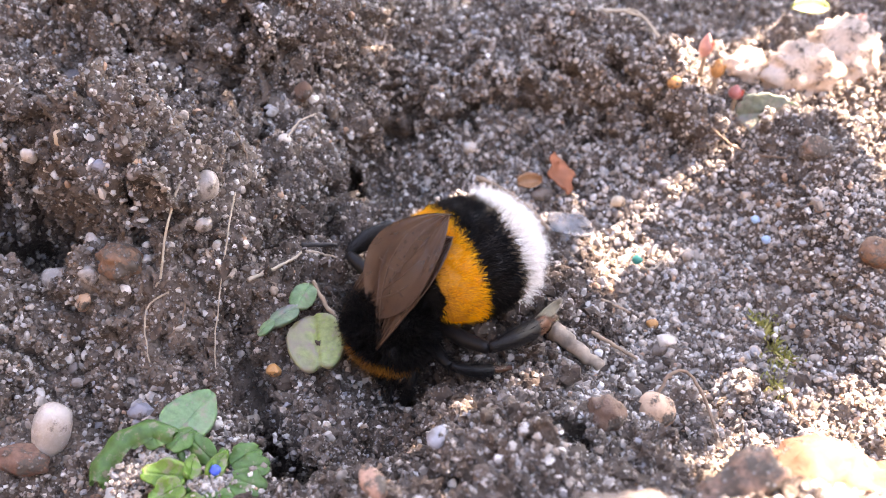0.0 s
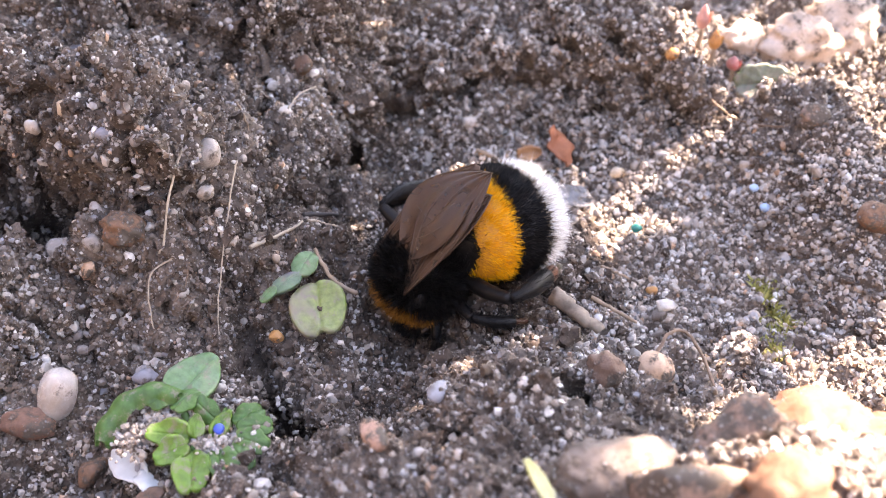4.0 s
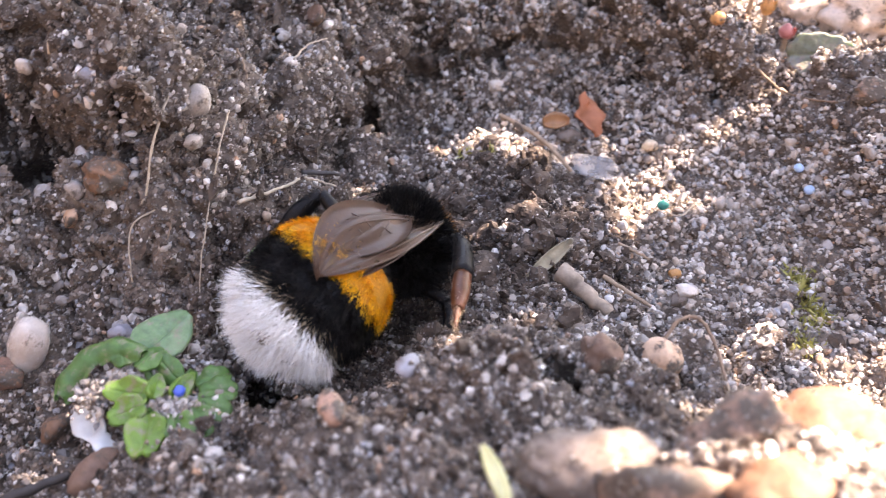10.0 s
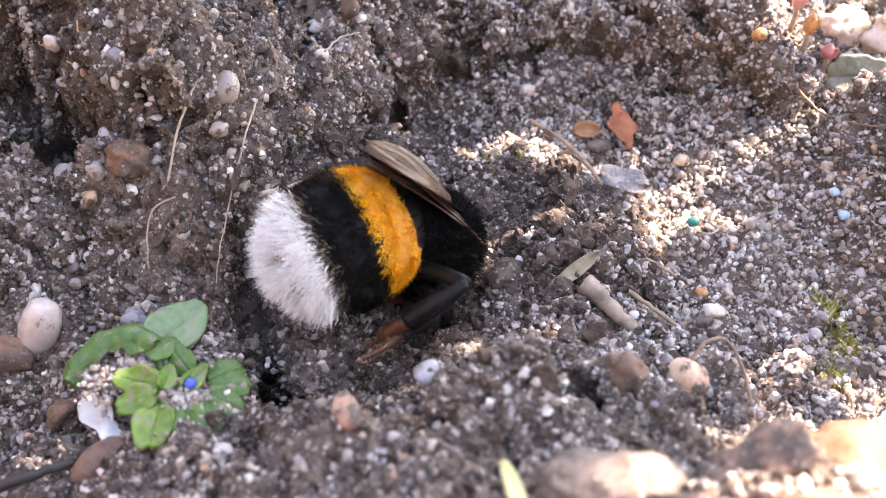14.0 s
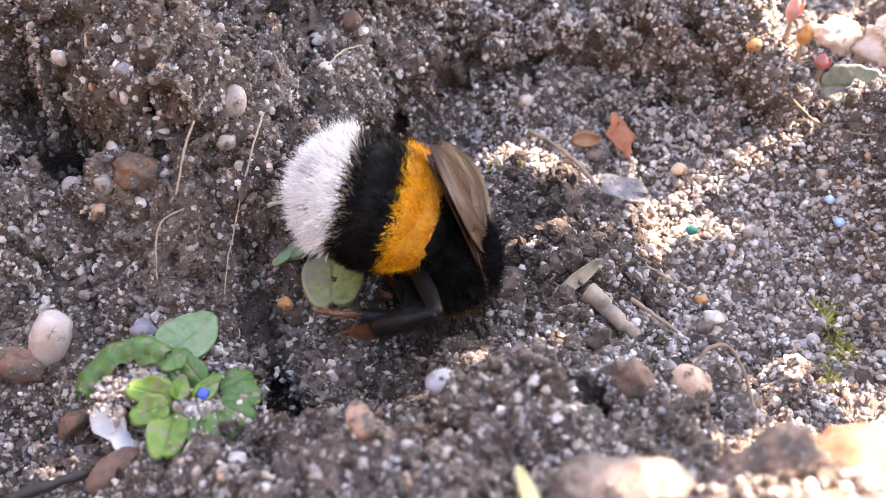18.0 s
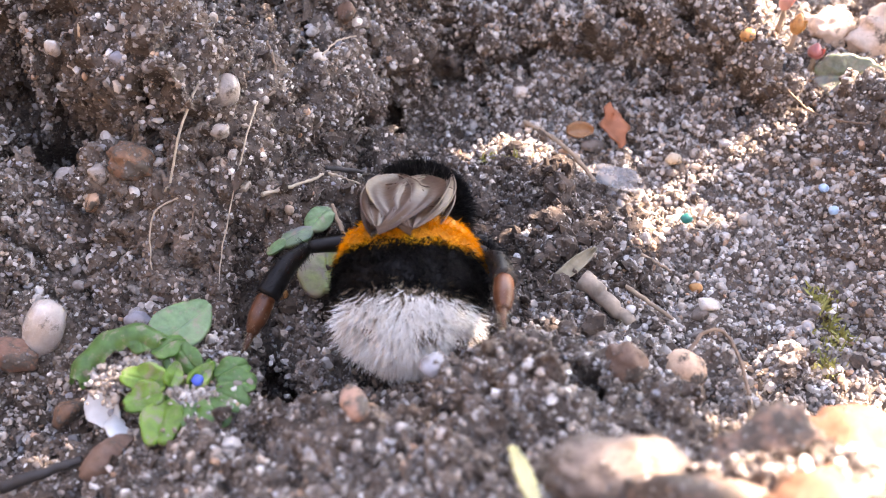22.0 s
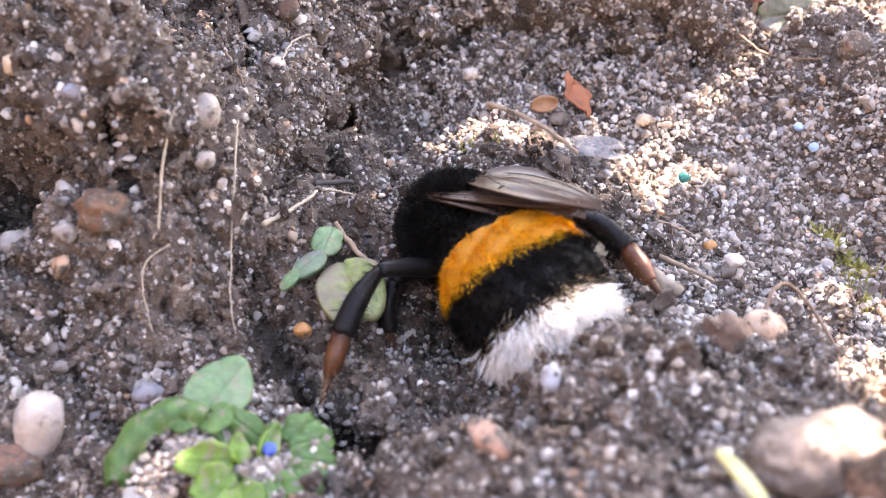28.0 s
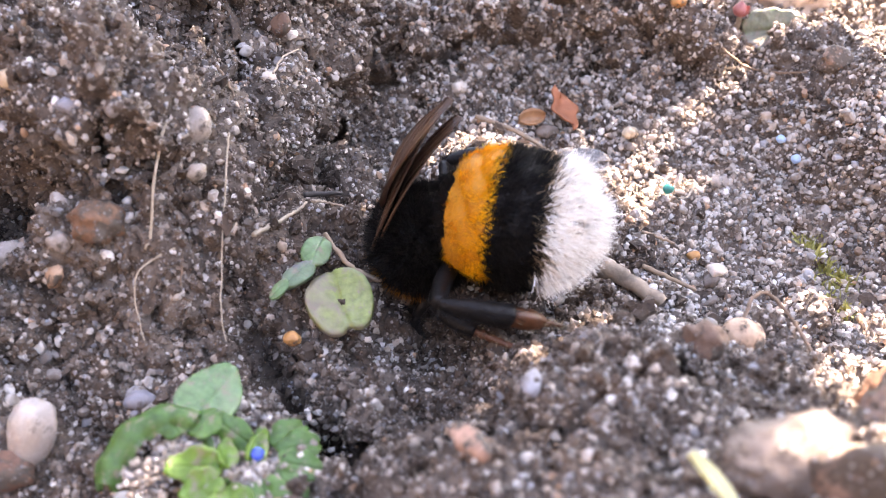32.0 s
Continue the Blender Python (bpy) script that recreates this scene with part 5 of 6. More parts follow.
WHITE_FUR = fur_material("white_fur", [(0.0, (0.62, 0.56, 0.47)), (0.35, (0.85, 0.82, 0.77)), (1.0, (0.95, 0.94, 0.91))])
YELLOW_SKIN = plain_material("yellow_skin", (0.5, 0.2, 0.008), 0.7, 0.2, 3000, 0.3)
WHITE_SKIN = plain_material("pale_skin", (0.17, 0.135, 0.1), 0.7, 0.3, 3000, 0.3)
TAN_FUR = fur_material("tan_fur", [(0.0, (0.12, 0.085, 0.05)), (1.0, (0.45, 0.36, 0.25))])
WING = film_material("wing_film", (0.085, 0.046, 0.028), 0.16, 0.34, 0.28, 0.04)
VEIN = plain_material("wing_vein", (0.06, 0.03, 0.017), 0.4, 0.2, 1500, 0.0)


def ball(level, centre, radii):
    v, f = ICO[level]
    return v * np.array(radii) + np.array(centre), f


def coat(rng, centre, radii, n, keep, length, width, lean, jitter=0.25, lift=0.0):
    """Hair all over an egg: keep(p) picks the roots, lean is the way in which the hair lies."""
    c, r = np.array(centre, float), np.array(radii, float)
    d = rng.normal(size=(n * 4, 3))
    d /= np.linalg.norm(d, axis=1, keepdims=True)
    area = np.linalg.norm(d / r, axis=1)
    d = d[rng.uniform(size=len(d)) < area / area.max()]
    p = c + d * r * (1 + lift)
    nrm = d / r
    nrm /= np.linalg.norm(nrm, axis=1, keepdims=True)
    ok = keep(p + rng.normal(size=p.shape) * 0.22)
    p, nrm = p[ok][:n], nrm[ok][:n]
    clump = np.stack([np.sin(p @ np.array(k) * 2.1 + q) for k, q in (((1.3, 0.4, -0.8), 0.3), ((-0.5, 1.2, 0.9), 1.7), ((0.7, -0.9, 1.3), 4.0))], 1)
    way = nrm + np.array(lean) + clump * 0.2 + rng.normal(size=p.shape) * jitter
    way /= np.linalg.norm(way, axis=1, keepdims=True)
    return hairs(rng, p - nrm * 0.25, way, length * rng.uniform(0.65, 1.25, len(p)), width, nrm)


def wing_outline(length, breadth, n=26):
    """The outline of a wing that points along -x, its front edge on +y."""
    u = np.linspace(0, 1, n)
    front = np.column_stack([-length * u, breadth * (0.16 * np.sin(np.pi * u) + 0.12 * u * (1 - u ** 6))])
    back = np.column_stack([-length * u, -breadth * 0.86 * np.sin(np.pi * u ** 1.25) ** 0.75 * (1 - 0.12 * u)])
    back[-1], back[0] = front[-1], front[0]
    return front, back


def wing_mesh(length, breadth, waves, phase):
    front, back = wing_outline(length, breadth)
    n, m = len(front), 31
    top = np.zeros((n, m, 3))
    for k in range(m):
        w = k / (m - 1)
        top[:, k, :2] = front * (1 - w) + back * w
        top[:, k, 2] = 0.2 * np.sin(waves * w * 6.28 + phase) * np.sin(np.pi * np.linspace(0, 1, n)) + 0.08 * np.sin(w * 31.4) * np.clip(np.linspace(-0.4, 1.2, n), 0, 1) - 2.3 * np.linspace(0, 1, n) ** 2 - 0.5 * w * w
    v = top.reshape(-1, 3)
    i = (np.arange(n - 1)[:, None] * m + np.arange(m - 1)[None]).ravel()
    f = np.concatenate([np.stack([i, i + 1, i + m + 1], 1), np.stack([i, i + m + 1, i + m], 1)])
    low = v - np.array([0, 0, 0.035])
    return (np.concatenate([v, low]), np.concatenate([f, f[:, ::-1] + len(v)])), top


def wing_veins(top):
    n, m = top.shape[:2]
    out = [tube(top[:, 0], np.linspace(0.14, 0.05, n), 6)]
    for a, b, e in ((0.08, 0.12, 0.97), (0.2, 0.3, 0.9), (0.3, 0.52, 0.86), (0.42, 0.72, 0.78), (0.5, 0.88, 0.6)):
        t = np.linspace(0.03, e, 16)
        line = [top[int(k * (n - 1)), int(round((a + (b - a) * k) * (m - 1)))] for k in t]
        out.append(tube(smooth_line(np.array(line)[::3], 14), np.linspace(0.11, 0.05, 14), 5))
    for k, a, b in ((0.42, 0, 0.3), (0.6, 0.1, 0.55), (0.74, 0, 0.35), (0.55, 0.4, 0.8)):
        i = int(k * (n - 1))
        ks = np.linspace(a, b, 5)
        out.append(tube([top[i, int(round(q * (m - 1)))] for q in ks], 0.06, 5))
    return joined(out)


def make_wing(bee, name, length, breadth, waves, phase, s):
    """Drawn for the left side; the right one is its mirror image."""
    (v, f), top = wing_mesh(length, breadth, waves, phase)
    top = top * np.array([1, s, 1])
    body = (v * np.array([1, s, 1]), f[:, ::s])
    wing = part(name, mesh_from(name, *body), WING, bee, "smoky brown translucent folded wing")
    part("vein", mesh_from("vein", *wing_veins(top)), VEIN, wing)
    return wing


def make_leg(rng, bee, name, bones, thick, brush):
    """A leg from its hip: bones are (points, radii, material) for thigh, shin and foot."""
    hip = part(name, mesh_from(name, *ball(2, (0, 0, 0), (thick * 1.2,) * 3)), CHITIN, bee)
    for bone, (pts, rad, mat) in bones.items():
        line = smooth_line(pts, 12)
        r = np.interp(np.linspace(0, 1, 12), np.linspace(0, 1, len(rad)), rad)
        v, f = tube(line, r, 9)
        if bone == "tarsus":
            r = r * (1 + 0.14 * np.cos(np.arange(12) * np.pi))
            v, f = tube(line, r, 9)
        ob = part(bone, mesh_from(bone, v, f), mat, hip)
        n = int(brush * (1.0 if bone == "tibia" else 0.45))
        k = rng.integers(0, 11, n)
        u = rng.uniform(size=(n, 1))
        root = line[k] * (1 - u) + line[k + 1] * u
        way = rng.normal(size=(n, 3))
        way /= np.linalg.norm(way, axis=1, keepdims=True)
        root = root + way * r[k][:, None] * 0.8
        way = way + (line[k + 1] - line[k]) / (np.linalg.norm(line[k + 1] - line[k], axis=1, keepdims=True) + 1e-9) * 0.9
        way /= np.linalg.norm(way, axis=1, keepdims=True)
        hv, hf = hairs(rng, root, way, rng.uniform(0.35, 0.9, n) * (1.25 if bone != "tarsus" else 0.6), 0.022)
        part("leg_hair", mesh_from("leg_hair", hv, hf), BLACK_FUR if mat is CHITIN else TAN_FUR, hip)
    return hip


HIND_KNEE, HIND_SHIN = (-2.0, 5.6, 2.0), (-7.5, 2.5, -6.3)


def make_hind_leg(rng, bee, s):
    """A thigh at its hip, and a shin with its broad foot that turns at the knee."""
    m = np.array([1, s, 1])
    knee = np.array((-1.8, 3.8, 1.3))
    thigh = tube(smooth_line([m * p for p in ((0, 0, 0), (-0.8, 3.0, 1.3), HIND_KNEE)], 10), np.interp(np.linspace(0, 1, 10), (0, 0.5, 1), (0.62, 0.74, 0.5)), 10)
    leg = part("hindleg", mesh_from("hindleg", *joined([ball(2, (0, 0, 0), (0.72,) * 3), thigh])), CHITIN, bee)
    bones = [(((-1.8, 3.8, 1.3), (-3.8, 4.9, 0.3), (-5.9, 5.6, -1.4)), (0.5, 1.0, 1.12), 0), (((-5.9, 5.6, -1.4), (-7.1, 5.85, -2.7), (-8.0, 6.0, -3.7)), (0.9, 0.95, 0.5), 1),
             (((-7.9, 5.98, -3.6), (-8.6, 6.1, -4.3), (-9.3, 6.3, -5.0)), (0.4, 0.3, 0.14), 1)]
    vs, fs, ids = [], [], []
    for pts, rad, mat in bones:
        line = smooth_line([m * (np.array(p) - knee) for p in pts], 12)
        r = np.interp(np.linspace(0, 1, 12), (0, 0.5, 1), rad)
        v, f = tube(line, r, 10)
        core = np.concatenate([np.repeat(line, 10, 0), line[:1], line[-1:]])
        flat = np.cross(line[-1] - line[0], (0, 0, 1.0))
        flat /= np.linalg.norm(flat)
        v = v - ((v - core) @ flat)[:, None] * flat * 0.2
        n = 620 if mat == 0 else 220
        k, u = rng.integers(0, 11, n), rng.uniform(size=(n, 1))
        root = line[k] * (1 - u) + line[k + 1] * u
        way = rng.normal(size=(n, 3))
        way -= (way @ flat)[:, None] * flat * 0.4
        way /= np.linalg.norm(way, axis=1, keepdims=True)
        root = root + way * r[k][:, None] * 0.75
        step = line[k + 1] - line[k]
        way = way + step / np.linalg.norm(step, axis=1, keepdims=True) * 0.9
        way /= np.linalg.norm(way, axis=1, keepdims=True)
        for (pv, pf), slot in (((v, f), mat), (hairs(rng, root, way, rng.uniform(0.4, 1.0, n) * (1.2 if mat == 0 else 0.5), 0.022), 2 + mat)):
            vs.append(pv)
            fs.append(pf)
            ids.append(np.full(len(pf), slot))
    v, f = joined(list(zip(vs, fs)))
    me = mesh_from("shin", v, f)
    for mat in (CHITIN, BROWN_CHITIN, BLACK_FUR, TAN_FUR):
        me.materials.append(mat)
    me.polygons.foreach_set("material_index", np.concatenate(ids).astype(np.int32))
    shin = part("shin", me, None, leg, "black bristly shin with a flat orange-brown foot", at(*(m * np.array(HIND_KNEE))))
    return leg, shin


PIVOT = (-3.7, 0.0, 0.5)
AB_C, AB_R = (-6.1, 0.0, 0.0), (6.1, 5.7, 4.9)
BANDS = (1.9, 4.8, 9.0)


def make_bee():
    rng = np.random.default_rng(11)
    bee = new("bumblebee")
    tagged(bee, "black, yellow and white furry bumblebee digging in soil", "bee")
    # thorax with the wing roots
    th_c, th_r = (0, 0, 0), (4.0, 4.1, 3.8)
    th = part("thorax", mesh_from("thorax", *joined([ball(4, th_c, th_r), ball(2, (-3.3, 0, 0.2), (1.2, 1.6, 1.6)),
                                                    ball(2, (0.6, 3.3, 2.0), (0.9, 0.6, 0.6)), ball(2, (0.6, -3.3, 2.0), (0.9, 0.6, 0.6))])), CHITIN, bee)
    part("back_fur", mesh_from("thorax_fur", *coat(rng, th_c, th_r, 26000, lambda p: p[:, 0] < 2.3, 1.15, 0.034, (-0.35, 0, 0.1))), BLACK_FUR, th, "dense black thorax fur")
    part("collar", mesh_from("collar", *coat(rng, th_c, th_r, 5200, lambda p: (p[:, 0] >= 2.2) & (p[:, 2] > -1.6), 1.0, 0.034, (0.1, 0, 0.1))), COLLAR_FUR, th, "dull ochre fur collar")
    part("chest_fur", mesh_from("chest", *coat(rng, th_c, th_r, 3500, lambda p: (p[:, 0] >= 2.2) & (p[:, 2] <= -1.6), 0.9, 0.034, (0, 0, -0.2))), BLACK_FUR, th)
    # head
    head = part("head", mesh_from("head", *joined([ball(3, (1.2, 0, -0.5), (1.5, 2.3, 2.1)), ball(3, (2.1, 0, -2.0), (0.9, 1.25, 1.3))])), CHITIN, bee, "", at(3.9, 0, -1.2, 0, 35, 0))
    part("face_fur", mesh_from("face", *coat(rng, (1.2, 0, -0.5), (1.5, 2.3, 2.1), 4500, lambda p: abs(p[:, 1]) < 1.9, 0.7, 0.03, (0.2, 0, 0.2))), BLACK_FUR, head)
    for s in (1, -1):
        part("eye", mesh_from("eye", *ball(3, (1.35, s * 2.05, -0.7), (0.75, 0.5, 1.35))), EYE, head, "glossy black compound eye")
        line = smooth_line([(2.4, s * 0.6, 0.2), (3.4, s * 1.3, 1.3), (4.5, s * 2.0, 1.2), (5.9, s * 2.6, 0.2), (6.9, s * 2.9, -1.0)], 22)
        r = np.where(np.arange(22) < 7, 0.15, 0.17 + 0.025 * (np.arange(22) % 2))
        part("antenna", mesh_from("antenna", *tube(line, r, 8)), CHITIN, head, "jointed black antenna")
        part("mandible", mesh_from("mandible", *tube(smooth_line([(2.2, s * 0.9, -2.9), (2.7, s * 0.8, -3.8), (2.9, s * 0.2, -4.4)], 10), np.linspace(0.42, 0.14, 10), 8)), BROWN_CHITIN, head)
    part("proboscis", mesh_from("proboscis", *tube(smooth_line([(1.9, 0, -3.0), (1.3, 0, -4.6), (0.3, 0, -5.6)], 10), np.linspace(0.35, 0.12, 10), 8)), BROWN_CHITIN, head)
    # abdomen: a shell of overlapping rings, each with its own fur
    v, f = ICO[4]
    shell = v * np.array(AB_R)
    s = -(shell[:, 0] + AB_C[0])
    step = 1 + 0.02 * np.sin(np.clip(s, 0, 13.5) / 13.5 * 6 * 2 * np.pi)
    shell[:, 1:] *= step[:, None]
    ab = part("abdomen", mesh_from("abdomen", shell + np.array(AB_C), f), CHITIN, bee, "banded furry abdomen", at(*PIVOT))
    a, b, c = BANDS
    along = lambda p: -p[:, 0]
    lean = (-0.75, 0, 0)
    bare = lambda p: np.sin(p[:, 1] * 1.5 + 0.6) * np.sin(p[:, 2] * 1.7 + 0.9) + 0.4 * np.sin(p[:, 0] * 2.1) > 0.5
    # the skin under the pale fur is pale too
    side = np.array(AB_C) + v * np.array(AB_R) * 1.025
    mid = side[f].mean(1)
    for low, high, under, mat in ((a, b, -2.2, YELLOW_SKIN), (c, 99, -3.4, WHITE_SKIN)):
        pick = f[(-mid[:, 0] >= low) & (-mid[:, 0] < high) & (mid[:, 2] > under)]
        part("ring_skin", mesh_from("ring_skin", side, pick), mat, ab)
    part("front_band", mesh_from("front_band", *coat(rng, AB_C, AB_R, 5000, lambda p: along(p) < a, 0.95, 0.034, lean)), BLACK_FUR, ab, "black fur of the first ring")
    part("yellow_band", mesh_from("yellow_band", *coat(rng, AB_C, AB_R, 25000, lambda p: (along(p) >= a) & (along(p) < b) & (p[:, 2] > -2.2), 0.85, 0.042, (-0.95, 0, 0), 0.12)), YELLOW_FUR, ab, "golden yellow fur band")
    part("belly_fur", mesh_from("belly", *coat(rng, AB_C, AB_R, 5000, lambda p: (along(p) >= a) & (along(p) < b) & (p[:, 2] <= -2.2), 0.6, 0.034, lean)), BLACK_FUR, ab)
    part("black_band", mesh_from("black_band", *coat(rng, AB_C, AB_R, 20000, lambda p: (along(p) >= b) & (along(p) < c), 0.85, 0.036, lean, 0.18)), BLACK_FUR, ab, "black fur band")
    part("tan_fringe", mesh_from("tan_fringe", *coat(rng, AB_C, AB_R, 3600, lambda p: (along(p) >= c - 0.7) & (along(p) < c + 0.7) & (p[:, 2] > -2.8), 1.15, 0.03, lean)), TAN_FUR, ab, "thin tan fringe before the tail")
    part("white_tail", mesh_from("white_tail", *coat(rng, AB_C, AB_R, 13500, lambda p: (along(p) >= c) & (p[:, 2] > -3.4) & ~bare(p), 1.75, 0.036, (-0.75, 0, -0.05), 0.36)), WHITE_FUR, ab, "bushy white tail fur")
    part("tail_tip", mesh_from("tail_tip", *ball(2, (-11.9, 0, -0.6), (0.8, 0.9, 0.7))), CHITIN, ab)
    # wings
    wings = {}
    for side, s in (("left", 1), ("right", -1)):
        wings["fore", s] = make_wing(bee, "forewing", 12.6, 6.4, 2.0, 0.5, s)
        wings["hind", s] = make_wing(bee, "hindwing", 10.0, 4.8, 1.5, 2.0, s)
    # legs, drawn for the left side; the right ones are mirrored
    legs = {}
    for s in (1, -1):
        m = np.array([1, s, 1])
        B, T = CHITIN, BROWN_CHITIN
        legs["fore", s] = make_leg(rng, bee, "foreleg", {
            "femur": ([m * p for p in ((0, 0, 0), (1.0, 1.2, 0.3), (2.0, 2.0, 0.2))], (0.45, 0.55, 0.4), B),
            "tibia": ([m * p for p in ((2.0, 2.0, 0.2), (3.2, 2.3, -0.7), (4.0, 2.2, -1.9))], (0.36, 0.48, 0.4), B),
            "tarsus": ([m * p for p in ((4.0, 2.2, -1.9), (4.7, 2.0, -3.0), (5.3, 1.6, -4.1))], (0.34, 0.26, 0.13), B)}, 0.5, 360)
        legs["mid", s] = make_leg(rng, bee, "midleg", {
            "femur": ([m * p for p in ((0, 0, 0), (0.2, 2.0, 0.6), (0.2, 3.6, 0.6))], (0.5, 0.6, 0.42), B),
            "tibia": ([m * p for p in ((0.2, 3.6, 0.6), (-0.2, 4.8, -0.9), (-0.6, 5.3, -2.7))], (0.4, 0.6, 0.55), B),
            "tarsus": ([m * p for p in ((-0.6, 5.3, -2.7), (-0.9, 5.7, -4.4), (-1.4, 6.2, -6.0))], (0.42, 0.3, 0.14), T)}, 0.55, 520)
        legs["hind", s] = make_hind_leg(rng, bee, s)
    return bee, head, ab, wings, legs


bee, bee_head, bee_abdomen, bee_wings, bee_legs = make_bee()

# ---- what moves ----
# seconds; the thorax's place in mm; heading, pitch (head down), roll; the abdomen's bend and swing, in degrees
BEE_ROWS = [
    (0.0, -0.5, -2.9, 3.1, 224, 63, 8, -59, -7),
    (0.5, -1.7, -4.4, 2.2, 234, 79, 7, -47, -6),
    (1.0, -0.4, -4.8, 1.9, 220, 81, 8, -51, -7),
    (1.5, -0.4, -4.7, 2.3, 218, 78, 7, -60, -7),
    (2.0, 1.4, -0.2, 3.5, 214, 65, 4, -70, -4),
    (3.0, 1.2, 1.5, 3.5, 215, 59, 2, -70, -1),
    (4.0, 1.8, -0.9, 3.0, 216, 58, 3, -66, -1),
    (4.5, 1.7, -1.6, 2.8, 209, 58, 2, -64, -1),
    (6.5, 3.5, -1.5, 4.1, 175, 55, 8, -67, -5),
    (6.8, 1.7, -1.2, 4.1, 155, 51, 7, -69, -5),
    (7.0, 0.8, -1.2, 4.3, 148, 51, 7, -68, -4),
    (7.2, -1.2, -1.2, 4.0, 123, 47, 4, -59, -2),
    (7.3, 1.3, 0.1, 3.7, 83, 38, 4, -57, -2),
    (7.5, 2.3, -1.0, 3.3, 59, 34, 4, -51, -3),
    (8.0, 2.2, -4.2, 3.5, 46, 28, 2, -48, -1),
    (9.0, 1.6, -2.7, 3.3, 49, 29, 2, -45, -1),
    (10.0, 0.7, -1.7, 3.5, 50, 27, 1, -44, 0),
    (11.0, 2.1, -0.6, 3.8, 48, 31, -2, -53, 2),
    (11.5, 0.4, 2.2, 4.4, 37, 36, -7, -64, 4),
    (12.0, 2.2, -1.1, 4.0, 38, 38, -6, -63, 3),
    (13.0, 2.6, -0.9, 2.7, 34, 47, -4, -65, 2),
    (14.0, 1.1, -0.7, 2.9, 25, 64, -7, -72, 4),
    (14.5, 1.8, -1.1, 2.7, 21, 69, -7, -73, 5),
    (16.5, 2.3, -1.2, 2.6, 7, 82, -7, -72, 4),
    (17.0, 2.0, -2.3, 2.9, 6, 84, -7, -71, 5),
    (18.0, 2.3, -1.7, 3.1, -6, 84, -5, -69, 3),
    (19.0, 2.3, -3.1, 2.8, 10, 87, -9, -69, 5),
    (20.0, 1.0, 0.9, 3.4, 28, 68, -8, -73, 5),
    (20.5, 2.1, 0.9, 3.7, 48, 57, -8, -62, 5),
    (21.0, 2.2, 2.0, 3.3, 66, 43, -6, -58, 3),
    (21.5, 0.0, 2.1, 3.5, 83, 36, -4, -52, 2),
    (22.0, -0.3, 0.8, 4.3, 92, 30, -3, -48, 2),
    (22.5, -1.7, 1.8, 4.4, 91, 28, -2, -45, 1),
    (23.0, -0.0, 1.0, 4.2, 93, 28, -1, -43, 1),
    (23.5, 0.0, 1.7, 5.3, 112, 22, -3, -43, 2),
    (24.0, -0.1, 2.0, 5.7, 112, 20, -2, -42, 2),
    (24.5, -1.4, 1.7, 5.1, 118, 21, -3, -41, 3),
    (25.0, -1.6, 2.8, 5.2, 118, 21, -3, -42, 3),
    (25.5, -1.5, 2.1, 5.2, 113, 19, -3, -42, 3),
    (27.5, -0.3, 1.5, 5.2, 113, 19, -2, -43, 2),
    (28.0, 1.2, 1.0, 3.1, 119, 33, 3, -52, -2),
    (29.0, -0.1, -0.1, 3.1, 136, 41, 5, -55, -3),
    (30.0, 0.4, 0.4, 3.0, 140, 44, 6, -63, -3),
    (30.5, -0.4, -1.4, 2.5, 150, 52, 5, -70, -2),
    (30.8, -0.3, -0.3, 2.9, 167, 63, 6, -70, -3),
    (31.0, -0.4, -0.3, 2.7, 171, 69, 7, -75, -4),
    (31.5, -0.6, 1.2, 2.9, 171, 72, 8, -74, -6),
    (32.0, -0.4, 0.7, 3.0, 171, 71, 9, -68, -6),
]


def bee_pose(row):
    t, x, y, z, head, pitch, roll, bend, swing = row
    return Matrix.Translation((x * MM, y * MM, z * MM)) @ Matrix.Rotation(radians(head), 4, "Z") @ Matrix.Rotation(radians(pitch), 4, "Y") @ Matrix.Rotation(radians(roll), 4, "X")


def bend_pose(row):
    bend, swing = row[7:9]
    return at(*PIVOT) @ Matrix.Rotation(radians(bend), 4, "Y") @ Matrix.Rotation(radians(swing), 4, "Z")


# seconds; the wings' lift off the back, their spread and the way in which both lean, in degrees
WING_ROWS = [(0, -2, 4, -8), (1, -1, 8, -8), (2, 8, 4, -14), (3, 14, 5, -15), (4, -3, 7, -6), (4.5, -5, 6, -4), (6.5, -2, 3, 4), (7, -4, 2, -4), (7.3, -4, 4, 4), (7.6, -4, 6, 6), (8, -5, 8, 8), (10, -5, 8, 8),
             (10.7, -7, 2, -8), (11, 4, 0, -28), (11.5, 4, 1, -22), (12, -2, 3, -18), (13, -4, 0, -8), (14, -5, -2, -6), (16.5, -7, -2, -4), (18, -7, -2, -4), (19, -8, -2, -4), (20, -9, 0, -8), (21, -3, 3, 0), (22, -1, 8, -3), (23, 0, 9, -5), (24, -1, 8, -14),
             (25, -4, 8, -8), (27.5, -6, 5, 10), (28, -2, 4, 20), (29, 12, 1, 18), (30, 10, 1, 18), (30.5, 8, 0, 14), (31, 6, -3, 12), (32, 8, -3, 10)]


def wing_pose(kind, s, lift, spread, lean):
    """At the wing root: lifted off the back, spread outwards, rolled so that the pair overlaps."""
    root = (0.6, s * 2.7, 3.4) if kind == "fore" else (-0.4, s * 2.5, 3.1)
    more = 0 if kind == "fore" else 5
    return (at(*root) @ Matrix.Rotation(radians(lean - s * (spread - 12 + more)), 4, "Z") @ Matrix.Rotation(radians(lift - more * 0.6), 4, "Y")
            @ Matrix.Rotation(radians(-s * 14), 4, "X"))


